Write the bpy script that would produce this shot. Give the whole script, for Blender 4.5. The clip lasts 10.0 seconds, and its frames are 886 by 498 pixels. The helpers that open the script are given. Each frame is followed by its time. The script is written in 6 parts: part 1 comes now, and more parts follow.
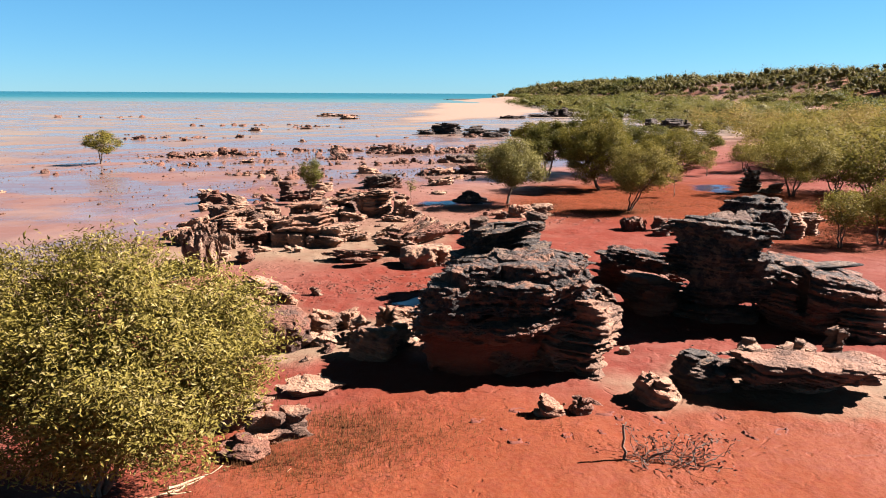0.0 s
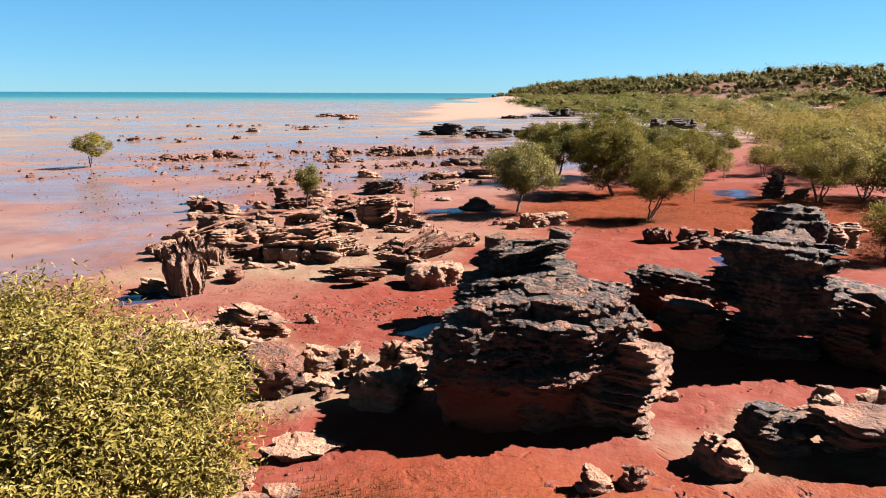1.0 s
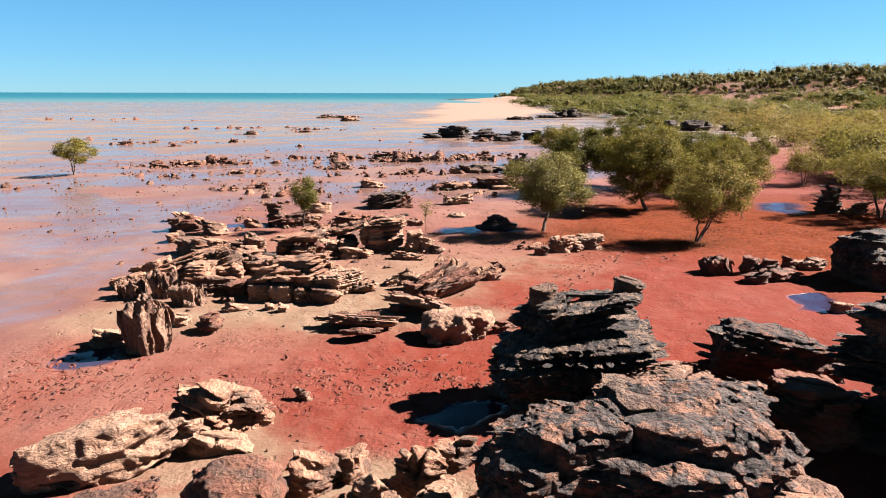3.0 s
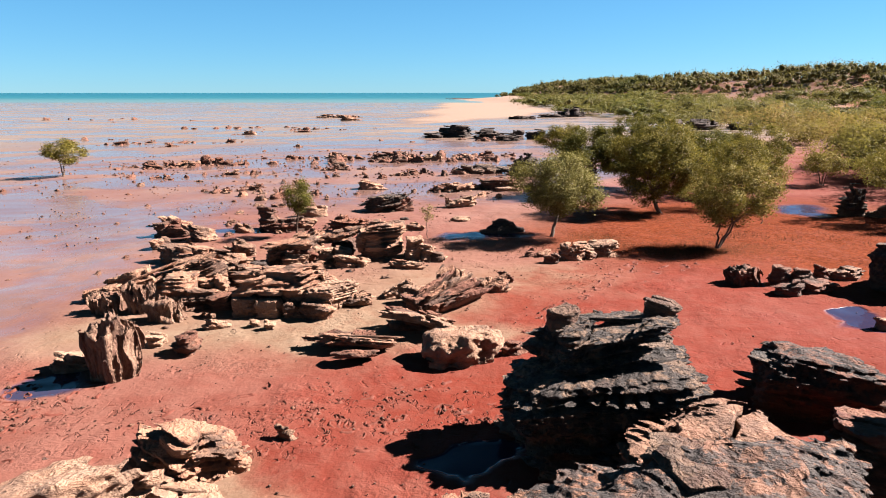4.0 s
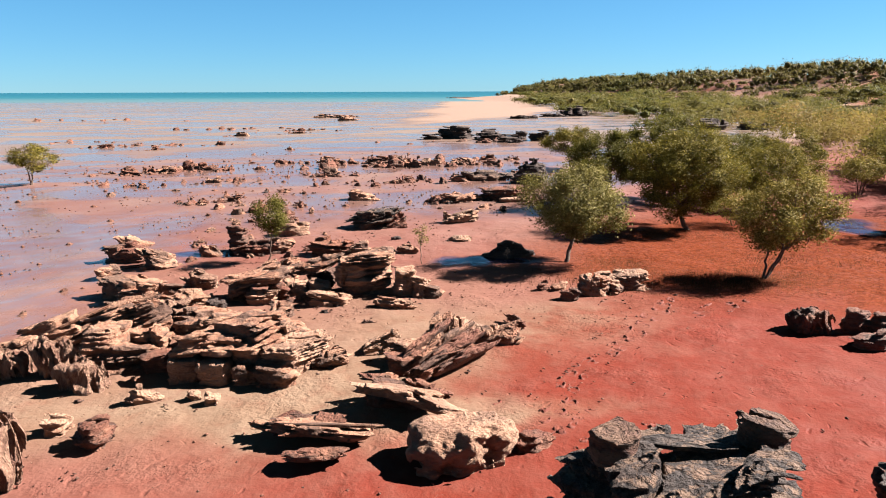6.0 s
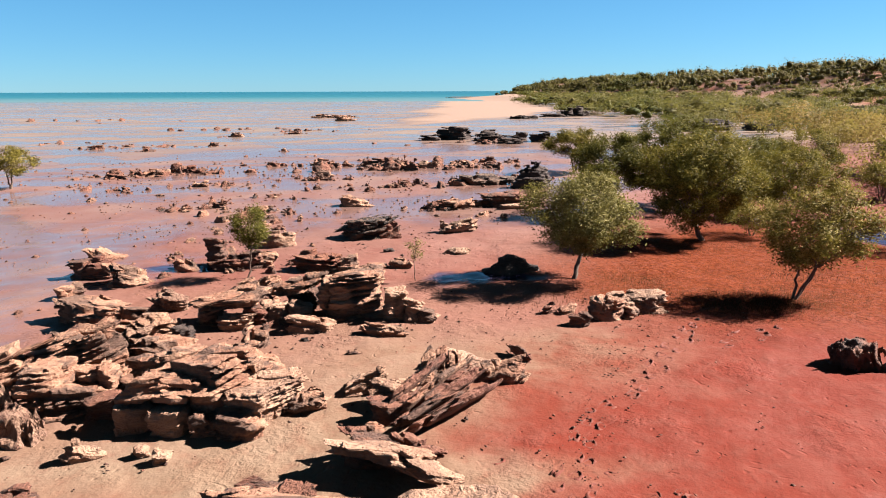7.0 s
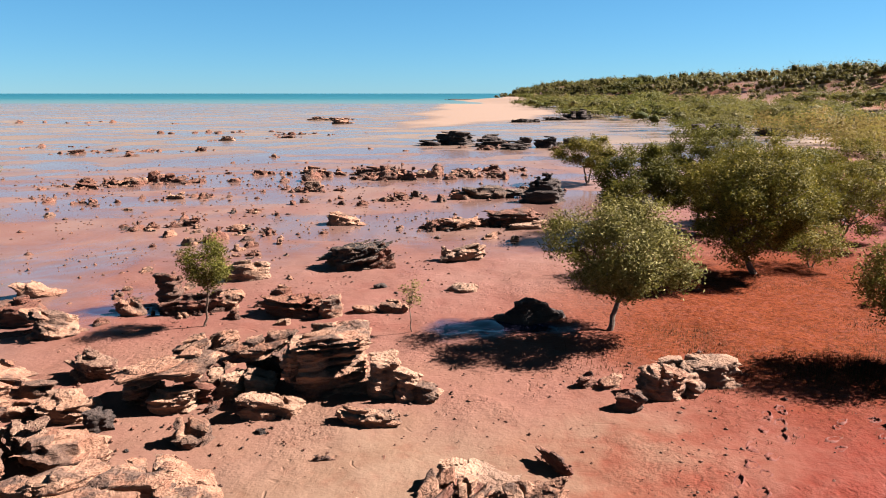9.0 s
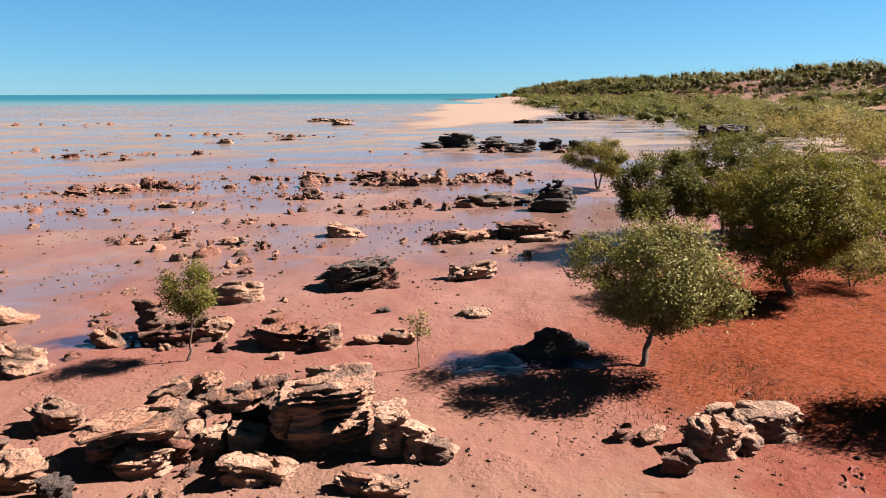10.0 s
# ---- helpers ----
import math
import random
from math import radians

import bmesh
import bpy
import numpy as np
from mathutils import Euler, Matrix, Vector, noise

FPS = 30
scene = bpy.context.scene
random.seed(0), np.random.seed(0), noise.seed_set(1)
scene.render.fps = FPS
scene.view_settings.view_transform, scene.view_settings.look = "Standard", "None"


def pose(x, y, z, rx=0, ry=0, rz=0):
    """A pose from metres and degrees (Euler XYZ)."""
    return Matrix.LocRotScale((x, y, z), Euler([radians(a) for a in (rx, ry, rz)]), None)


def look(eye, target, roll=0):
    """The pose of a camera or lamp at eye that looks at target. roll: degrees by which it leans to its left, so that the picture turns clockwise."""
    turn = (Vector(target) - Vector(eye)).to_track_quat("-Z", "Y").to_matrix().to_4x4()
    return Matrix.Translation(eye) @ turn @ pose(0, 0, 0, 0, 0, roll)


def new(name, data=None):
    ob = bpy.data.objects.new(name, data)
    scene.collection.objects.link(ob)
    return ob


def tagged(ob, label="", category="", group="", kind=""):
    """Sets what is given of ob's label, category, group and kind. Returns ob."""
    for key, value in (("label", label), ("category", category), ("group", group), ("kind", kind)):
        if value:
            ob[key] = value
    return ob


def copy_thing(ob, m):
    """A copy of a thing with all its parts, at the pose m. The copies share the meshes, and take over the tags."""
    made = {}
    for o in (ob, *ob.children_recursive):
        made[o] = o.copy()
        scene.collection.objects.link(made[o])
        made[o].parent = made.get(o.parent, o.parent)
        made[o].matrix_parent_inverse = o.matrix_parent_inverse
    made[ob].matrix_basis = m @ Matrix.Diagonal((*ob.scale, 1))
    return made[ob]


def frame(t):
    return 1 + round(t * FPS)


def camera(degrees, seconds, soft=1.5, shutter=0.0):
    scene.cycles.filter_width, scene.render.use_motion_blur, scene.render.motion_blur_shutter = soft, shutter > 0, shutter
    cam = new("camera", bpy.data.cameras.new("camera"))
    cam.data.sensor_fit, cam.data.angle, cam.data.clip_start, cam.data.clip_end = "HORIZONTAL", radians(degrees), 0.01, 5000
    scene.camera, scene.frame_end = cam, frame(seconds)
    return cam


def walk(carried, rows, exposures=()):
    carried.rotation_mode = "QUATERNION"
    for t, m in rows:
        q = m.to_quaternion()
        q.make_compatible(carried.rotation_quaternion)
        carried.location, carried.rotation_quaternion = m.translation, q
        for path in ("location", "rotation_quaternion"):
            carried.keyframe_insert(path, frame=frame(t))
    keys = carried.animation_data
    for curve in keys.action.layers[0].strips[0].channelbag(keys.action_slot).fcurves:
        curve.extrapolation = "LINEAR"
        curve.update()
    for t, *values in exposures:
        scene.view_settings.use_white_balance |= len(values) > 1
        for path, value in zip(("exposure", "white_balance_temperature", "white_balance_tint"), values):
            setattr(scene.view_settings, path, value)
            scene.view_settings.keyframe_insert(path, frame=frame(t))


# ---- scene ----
cam = camera(66.5, 10.0, soft=1.0)
PATH = [
    (0, (0.43, 0.234, 5.016), (0.39, 2.183, 4.565), 0.3),
    (0.5, (0.286, 1.213, 5.002), (0.248, 3.161, 4.551), 0.1),
    (1, (0.114, 2.282, 5.045), (0.075, 4.23, 4.593), 0.2),
    (1.5, (-0.038, 3.204, 5.084), (-0.078, 5.152, 4.63), 0.2),
    (2, (-0.23, 4.21, 5.106), (-0.272, 6.158, 4.655), 0.1),
    (2.5, (-0.34, 5.019, 5.115), (-0.383, 6.966, 4.661), 0.1),
    (3, (-0.478, 5.966, 5.164), (-0.522, 7.914, 4.712), 0.1),
    (4.5, (-0.557, 8.383, 5.008), (-0.606, 10.33, 4.554), -0.1),
    (5, (-0.553, 9.357, 5.037), (-0.602, 11.304, 4.581), -0.2),
    (5.5, (-0.542, 10.213, 5.096), (-0.592, 12.16, 4.64), -0.2),
    (7, (-0.459, 12.996, 5.15), (-0.507, 14.942, 4.693), -0.2),
    (7.5, (-0.453, 13.889, 5.138), (-0.5, 15.837, 4.684), -0.2),
    (8, (-0.468, 14.945, 5.14), (-0.514, 16.893, 4.687), -0.1),
    (8.5, (-0.539, 15.842, 5.183), (-0.584, 17.789, 4.73), -0.1),
    (9, (-0.656, 16.885, 5.192), (-0.7, 18.833, 4.741), 0.0),
    (9.5, (-0.789, 17.674, 5.263), (-0.832, 19.622, 4.809), -0.1),
    (10, (-0.913, 18.62, 5.316), (-0.959, 20.569, 4.865), -0.2),
]
walk(cam, [(t, look(eye, target, roll)) for t, eye, target, roll in PATH], exposures=((0.0, 2.82), (3.0, 2.83), (5.0, 2.80), (7.5, 2.71), (10.0, 2.65)))


# ---- ground level ----
SEA = -1.25


def smooth(a, b, v):
    t = np.clip((v - a) / (b - a), 0, 1)
    return t * t * (3 - 2 * t)


def level(x, y):
    """Height of the shore: a beach that falls to the left and rises to a low dune far off on the right."""
    x, y = np.asarray(x, float), np.asarray(y, float)
    z = 0.018 * np.minimum(x, 0) + 0.010 * np.clip(x, 0, 25) - 0.004 * np.maximum(0, y - 25)
    z = np.maximum(z, -1.15 - 0.0006 * np.maximum(0, y - 250))
    s = x - (111 - (y - 170) * 0.153)
    s = s + 3.0 * np.sin(y * 0.09) + 2.0 * np.sin(y * 0.21 + 1)
    rise = 3.4 * smooth(-55, -12, s) + 2.0 * smooth(-11, -8, s) + 4.3 * smooth(-5, 14, s) + 3.0 * smooth(20, 90, s)
    rise = rise * smooth(640, 540, y) * smooth(60, 140, y)
    return z + rise


# ---- world and sun ----
world = bpy.data.worlds.new("sky")
scene.world = world
world.use_nodes = True
SUN_EL, SUN_AZ = radians(38), radians(76)
sky = world.node_tree.nodes.new("ShaderNodeTexSky")
sky.sky_type, sky.sun_disc = "NISHITA", False
sky.sun_elevation, sky.sun_rotation = SUN_EL, SUN_AZ
sky.altitude, sky.air_density, sky.dust_density, sky.ozone_density = 0, 0.8, 0.0, 2.5
back = world.node_tree.nodes["Background"]
back.inputs["Strength"].default_value = 0.0152
tint = world.node_tree.nodes.new("ShaderNodeMix")
tint.data_type, tint.blend_type = "RGBA", "MULTIPLY"
tint.inputs[0].default_value = 1.0
tint.inputs[7].default_value = (0.64, 0.95, 1.28, 1)
world.node_tree.links.new(sky.outputs[0], tint.inputs[6])
haze = world.node_tree.nodes.new("ShaderNodeMix")
haze.data_type = "RGBA"
haze.inputs[0].default_value = 0.34
haze.inputs[7].default_value = (1.1, 6.0, 9.6, 1)
world.node_tree.links.new(tint.outputs[2], haze.inputs[6])
# clear dry air: pale at the horizon, deep blue overhead
aim = world.node_tree.nodes.new("ShaderNodeTexCoord")
split_aim = world.node_tree.nodes.new("ShaderNodeSeparateXYZ")
world.node_tree.links.new(aim.outputs["Generated"], split_aim.inputs[0])
deepen = world.node_tree.nodes.new("ShaderNodeMapRange")
deepen.interpolation_type = "SMOOTHSTEP"
for key, value in (("From Min", 0.09), ("From Max", 0.62), ("To Min", 1.0), ("To Max", 0.13)):
    deepen.inputs[key].default_value = value
world.node_tree.links.new(split_aim.outputs[2], deepen.inputs["Value"])
zenith = world.node_tree.nodes.new("ShaderNodeMix")
zenith.data_type, zenith.blend_type = "RGBA", "MULTIPLY"
zenith.inputs[0].default_value = 1.0
world.node_tree.links.new(haze.outputs[2], zenith.inputs[6])
world.node_tree.links.new(deepen.outputs["Result"], zenith.inputs[7])
world.node_tree.links.new(zenith.outputs[2], back.inputs["Color"])
sun = new("sun", bpy.data.lights.new("sun", "SUN"))
sun.data.energy, sun.data.angle, sun.data.color = 5.0, radians(0.53), (1.0, 0.930, 0.902)
to_sun = Vector((math.sin(SUN_AZ) * math.cos(SUN_EL), math.cos(SUN_AZ) * math.cos(SUN_EL), math.sin(SUN_EL)))
sun.matrix_world = look((0, 0, 60), Vector((0, 0, 60)) - to_sun)


# ---- materials ----
ALBEDO = (0.56, 0.56, 0.56)


class Graph:
    """Short names for building one node material."""

    def __init__(self, name):
        self.m = bpy.data.materials.new(name)
        self.m.use_nodes = True
        self.t = self.m.node_tree
        self.out = self.t.nodes["Material Output"]
        self.b = self.t.nodes["Principled BSDF"]
        self.co = self.node("ShaderNodeTexCoord")

    def node(self, kind):
        return self.t.nodes.new(kind)

    def put(self, value, socket):
        if isinstance(value, bpy.types.NodeSocket):
            self.t.links.new(value, socket)
        elif isinstance(value, tuple) and len(value) == 3 and socket.type == "RGBA":
            socket.default_value = (*value, 1)
        else:
            socket.default_value = value

    def math(self, op, a, b=0.0, clamp=False):
        n = self.node("ShaderNodeMath")
        n.operation, n.use_clamp = op, clamp
        self.put(a, n.inputs[0])
        self.put(b, n.inputs[1])
        return n.outputs[0]

    def vec(self, op, a, b):
        n = self.node("ShaderNodeVectorMath")
        n.operation = op
        self.put(a, n.inputs[0])
        self.put(b, n.inputs[1])
        return n.outputs["Value"] if op == "LENGTH" else n.outputs[0]

    def axis(self, v):
        n = self.node("ShaderNodeSeparateXYZ")
        self.put(v, n.inputs[0])
        return n.outputs

    def noise(self, v, scale, detail=5.0, rough=0.55, colour=False, distort=0.0):
        n = self.node("ShaderNodeTexNoise")
        self.put(v, n.inputs["Vector"])
        n.inputs["Scale"].default_value, n.inputs["Detail"].default_value = scale, detail
        n.inputs["Roughness"].default_value, n.inputs["Distortion"].default_value = rough, distort
        return n.outputs["Color"] if colour else n.outputs["Fac"]

    def cells(self, v, scale, feature="F1"):
        n = self.node("ShaderNodeTexVoronoi")
        n.feature = feature
        self.put(v, n.inputs["Vector"])
        n.inputs["Scale"].default_value = scale
        return n.outputs["Distance"]

    def step(self, v, a, b, lo=0.0, hi=1.0):
        n = self.node("ShaderNodeMapRange")
        n.interpolation_type = "SMOOTHSTEP"
        self.put(v, n.inputs["Value"])
        for k, w in (("From Min", a), ("From Max", b), ("To Min", lo), ("To Max", hi)):
            n.inputs[k].default_value = w
        return n.outputs["Result"]

    def mix(self, f, a, b, blend="MIX"):
        n = self.node("ShaderNodeMix")
        n.data_type, n.blend_type = "RGBA", blend
        self.put(f, n.inputs[0])
        self.put(a, n.inputs[6])
        self.put(b, n.inputs[7])
        return n.outputs[2]

    def bump(self, height, strength, distance, under=None):
        n = self.node("ShaderNodeBump")
        self.put(height, n.inputs["Height"])
        n.inputs["Strength"].default_value, n.inputs["Distance"].default_value = strength, distance
        if under is not None:
            self.put(under, n.inputs["Normal"])
        return n.outputs[0]

    def set(self, **kw):
        if "base_color" in kw:
            kw["base_color"] = self.mix(1.0, kw["base_color"], ALBEDO, "MULTIPLY")
        for k, v in kw.items():
            self.put(v, self.b.inputs[{"base_color": "Base Color", "roughness": "Roughness", "normal": "Normal", "ior": "IOR", "specular_ior_level": "Specular IOR Level"}[k]])
        return self.m


def ground_material():
    g = Graph("tidal_flat")
    p0 = g.co.outputs["Object"]
    wob = g.vec("SUBTRACT", g.noise(p0, 0.35, 4, colour=True), (0.5, 0.5, 0.5))
    p = g.vec("ADD", p0, g.vec("MULTIPLY", wob, (3.2, 3.2, 0)))
    wob2 = g.vec("SUBTRACT", g.noise(p0, 0.03, 4, colour=True), (0.5, 0.5, 0.5))
    pf = g.vec("ADD", p, g.vec("MULTIPLY", wob2, (26, 40, 0)))

    def blob(cx, cy, rx, ry, soft=0.35, at=p):
        q = g.vec("MULTIPLY", g.vec("SUBTRACT", at, (cx, cy, 0)), (1 / rx, 1 / ry, 0))
        return g.step(g.vec("LENGTH", q, (0, 0, 0)), 1 - soft, 1 + soft, 1, 0)

    def either(*ms):
        out = ms[0]
        for m in ms[1:]:
            out = g.math("MAXIMUM", out, m)
        return out

    px, py, pz = g.axis(p)
    fx, fy, fz = g.axis(pf)
    ox, oy, oz = g.axis(p0)
    grain = g.noise(p0, 14, 6, 0.65)
    patch = g.noise(p0, 0.8, 5, 0.6)
    blotch = g.noise(p0, 3.2, 5, 0.62)
    # red pindan mud, lighter and darker by patches
    red = g.mix(g.step(patch, 0.35, 0.65), (0.152, 0.029, 0.018), (0.176, 0.043, 0.028))
    red = g.mix(g.step(blotch, 0.42, 0.68, 0, 0.55), red, (0.196, 0.066, 0.046))
    red = g.mix(g.step(g.noise(p0, 0.16, 4), 0.46, 0.62, 0, 0.6), red, (0.135, 0.016, 0.006))
    sand = g.mix(g.step(patch, 0.35, 0.65), (0.202, 0.124, 0.078), (0.232, 0.155, 0.102))
    sandy = either(blob(-5.0, 24.5, 5.2, 4.6), blob(-4.2, 21.2, 4.6, 1.3, 0.5), blob(-0.8, 26.0, 4.4, 2.2, 0.5), blob(-2.2, 21.4, 3.8, 0.9), blob(-2.4, 13.6, 3.0, 1.1, 0.4),
                   blob(-4.4, 15.2, 1.6, 0.9), blob(-7.5, 21.5, 3.2, 2.2), blob(6.2, 11.4, 3.0, 1.0), g.math("MULTIPLY", blob(-4.5, 28.6, 6.5, 2.8, 0.5), 0.75))
    col = g.mix(g.math("MULTIPLY", sandy, g.step(blotch, 0.2, 0.55, 0.7, 1.0)), red, sand)
    pink = either(blob(-4, 34, 8, 6, 0.5), blob(-0.5, 29.5, 4.5, 3.0, 0.5), blob(-7.5, 17.5, 3.5, 3.0, 0.5), blob(-8, 28, 6, 5, 0.5))
    col = g.mix(g.math("MULTIPLY", pink, g.step(patch, 0.3, 0.6, 0.45, 0.8)), col, (0.205, 0.088, 0.064))
    deep = either(blob(4.0, 24.0, 4.5, 3.2, 0.5), blob(6.0, 19.5, 5.5, 3.5, 0.5), blob(2.0, 18.0, 4.0, 1.8, 0.5), blob(9.0, 25.0, 4.0, 3.0, 0.5))
    col = g.mix(g.math("MULTIPLY", deep, g.step(patch, 0.3, 0.65, 0.75, 0.35)), col, (0.160, 0.020, 0.008))
    # orange litter of breathing roots below the trees
    orange = either(blob(8.0, 33.5, 6.8, 6.5), blob(6.0, 30.5, 4.0, 2.6), blob(14, 30, 6, 9))
    orange = g.math("MULTIPLY", orange, g.step(g.noise(p0, 6, 6, 0.7), 0.33, 0.55, 0.55, 0.9))
    col = g.mix(orange, col, g.mix(g.step(grain, 0.35, 0.65), (0.122, 0.025, 0.009), (0.195, 0.050, 0.019)))
    flecks = g.math("MULTIPLY", orange, g.step(g.noise(p0, 8.5, 4, 0.75), 0.50, 0.60, 0, 0.85))
    col = g.mix(flecks, col, (0.060, 0.013, 0.005))
    glow = either(blob(1.5, 8.6, 5.0, 2.0, 0.5), blob(5.5, 8.5, 4.0, 2.4, 0.5), blob(-1.0, 9.0, 2.4, 1.4, 0.5))
    col = g.mix(g.math("MULTIPLY", glow, g.step(g.noise(p0, 5, 6, 0.7), 0.3, 0.6, 0.5, 0.9)), col, g.mix(g.step(grain, 0.35, 0.65), (0.168, 0.034, 0.011), (0.205, 0.052, 0.019)))
    # wet flats to the sea
    flats = either(g.step(px, -8.5, -13.0), g.step(g.math("SUBTRACT", py, g.math("MULTIPLY", g.math("MAXIMUM", g.math("SUBTRACT", px, 3.0), 0.0), 1.6)), 29, 45))
    mud = g.mix(g.step(g.noise(p0, 0.22, 5), 0.38, 0.62), (0.196, 0.092, 0.068), (0.224, 0.126, 0.096))
    col = g.mix(flats, col, mud)
    far = either(g.step(fy, 52, 105), g.step(fx, -24, -60))
    streak = g.noise(g.vec("MULTIPLY", p0, (0.010, 0.03, 0)), 1.0, 5, 0.55, distort=0.6)
    tan = g.mix(g.step(streak, 0.35, 0.68), (0.225, 0.148, 0.100), (0.250, 0.178, 0.125))
    col = g.mix(far, col, tan)
    # paler sky reflection of the far flat, put into its colour as a grey tint
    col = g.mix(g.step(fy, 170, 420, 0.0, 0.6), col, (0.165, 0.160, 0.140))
    # pale sand bar
    bar = g.math("MULTIPLY", g.math("MULTIPLY", g.step(fx, -16, -4), g.step(g.math("SUBTRACT", fx, g.math("MULTIPLY", fy, 0.07)), 16, 8)),
                 g.step(g.math("SUBTRACT", fy, g.math("MULTIPLY", fx, 2.0)), 132, 150))
    col = g.mix(bar, col, (0.255, 0.158, 0.105))
    # dune: pale sand at its foot, red earth above
    col = g.mix(g.step(oz, 0.7, 2.0), col, (0.299, 0.183, 0.115))
    col = g.mix(g.step(g.math("ADD", oz, g.math("MULTIPLY", g.noise(p0, 0.08, 4), 1.6)), 2.9, 3.4), col, g.mix(g.step(g.noise(p0, 0.06, 4), 0.45, 0.6), (0.174, 0.0482, 0.0217), (0.251, 0.115, 0.0627)))
    # standing water and wet sheen
    pool_n = g.noise(g.vec("MULTIPLY", p, (0.085, 0.16, 0)), 1.0, 5, 0.6, distort=0.6)
    thin = g.noise(g.vec("MULTIPLY", pf, (0.014, 0.045, 0)), 1.0, 4, 0.55)
    low = g.math("MULTIPLY", flats, either(g.step(pool_n, 0.40, 0.56), g.math("MULTIPLY", g.step(py, 55, 75), g.math("MULTIPLY", g.step(thin, 0.36, 0.70), 0.55))))
    low = g.math("MULTIPLY", low, g.math("SUBTRACT", 1.0, bar))
    pools = either(blob(-0.75, 16.35, 0.85, 0.5, 0.15), blob(0.1, 31.35, 1.5, 0.5, 0.35), blob(-7.9, 18.5, 0.9, 0.5, 0.2),
                   blob(8.6, 22.2, 0.75, 0.55, 0.15), blob(14.2, 36.6, 1.1, 1.5, 0.35), blob(-8.7, 33.0, 1.6, 0.5, 0.3))
    channel = g.math("MULTIPLY", either(blob(-11.8, 25.5, 1.6, 5.5, 0.4), blob(-10.6, 33.0, 2.2, 3.0, 0.4), blob(-13.5, 38.0, 3.5, 4.0, 0.4), blob(-15.0, 31.0, 2.2, 4.0, 0.4)), g.step(patch, 0.3, 0.55, 0.35, 0.75))
    water = g.math("MULTIPLY", either(g.math("MULTIPLY", low, 0.75), pools, channel), g.step(oz, 0.6, 0.3))
    damp = g.math("MULTIPLY", either(flats, g.math("MULTIPLY", g.step(g.noise(p0, 0.5, 4), 0.46, 0.6), g.step(sandy, 0.8, 0.2))), g.math("SUBTRACT", 1.0, bar))
    col = g.mix(g.math("MULTIPLY", low, 0.4), col, (0.13, 0.085, 0.075))
    # shade on the pools and deep sky mirrored in them, painted as dark blue
    col = g.mix(g.math("MULTIPLY", pools, 0.9), col, (0.012, 0.024, 0.060))
    rough = g.math("SUBTRACT", 0.92, g.math("MULTIPLY", damp, g.step(flats, 0.1, 0.9, 0.22, 0.42)))
    rough = g.math("ADD", g.math("MULTIPLY", rough, g.math("SUBTRACT", 1.0, water)), g.math("MULTIPLY", water, 0.06))
    col = g.mix(g.step(grain, 0.3, 0.75, 0, 0.30), col, g.mix(0.5, col, (0.12, 0.05, 0.03)))
    # relief: ripples, crab holes and trodden sand
    dry = g.math("SUBTRACT", 1.0, water)
    pits = g.step(g.cells(p, 3.4), 0.06, 0.22, 0, 1)
    churn = g.math("MULTIPLY", g.step(g.noise(p0, 0.45, 3), 0.50, 0.62), g.noise(p0, 7, 4, 0.6))
    h = g.math("ADD", g.math("ADD", g.math("MULTIPLY", grain, 0.35), g.math("MULTIPLY", churn, 1.3)),
               g.math("ADD", g.math("MULTIPLY", blotch, 1.0), g.math("MULTIPLY", pits, 0.45)))
    track = either(*[blob(cx, cy, rx, ry, 0.3, p0) for cx, cy, rx, ry in ((-0.9, 17.4, 2.2, 0.9), (-5.0, 17.2, 3.0, 0.9), (-8.1, 17.4, 1.4, 1.2))])
    track = g.math("MULTIPLY", track, g.step(g.noise(p0, 1.6, 3), 0.36, 0.46))
    prints = g.step(g.noise(g.vec("MULTIPLY", p0, (1.3, 0.8, 0)), 5.0, 3, 0.55, distort=0.8), 0.575, 0.65)
    h = g.math("SUBTRACT", h, g.math("MULTIPLY", g.math("MULTIPLY", prints, track), 2.6))
    h = g.math("MULTIPLY", h, g.step(flats, 0.2, 0.9, 1.0, 0.3))
    nb = g.bump(g.math("MULTIPLY", h, dry), 0.55, 0.06)
    col = g.mix(g.math("MULTIPLY", g.math("MULTIPLY", prints, track), 0.4), col, (0.085, 0.018, 0.009))
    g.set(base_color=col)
    g.put(rough, g.b.inputs["Roughness"])
    g.put(nb, g.b.inputs["Normal"])
    g.b.inputs["IOR"].default_value = 1.38
    g.put(g.math("ADD", g.math("MULTIPLY", g.math("SUBTRACT", 1.0, orange), 0.12), g.math("MULTIPLY", g.math("SUBTRACT", either(flats, water), g.math("MULTIPLY", pools, 0.75)), 0.38)), g.b.inputs["Specular IOR Level"])
    return g.m


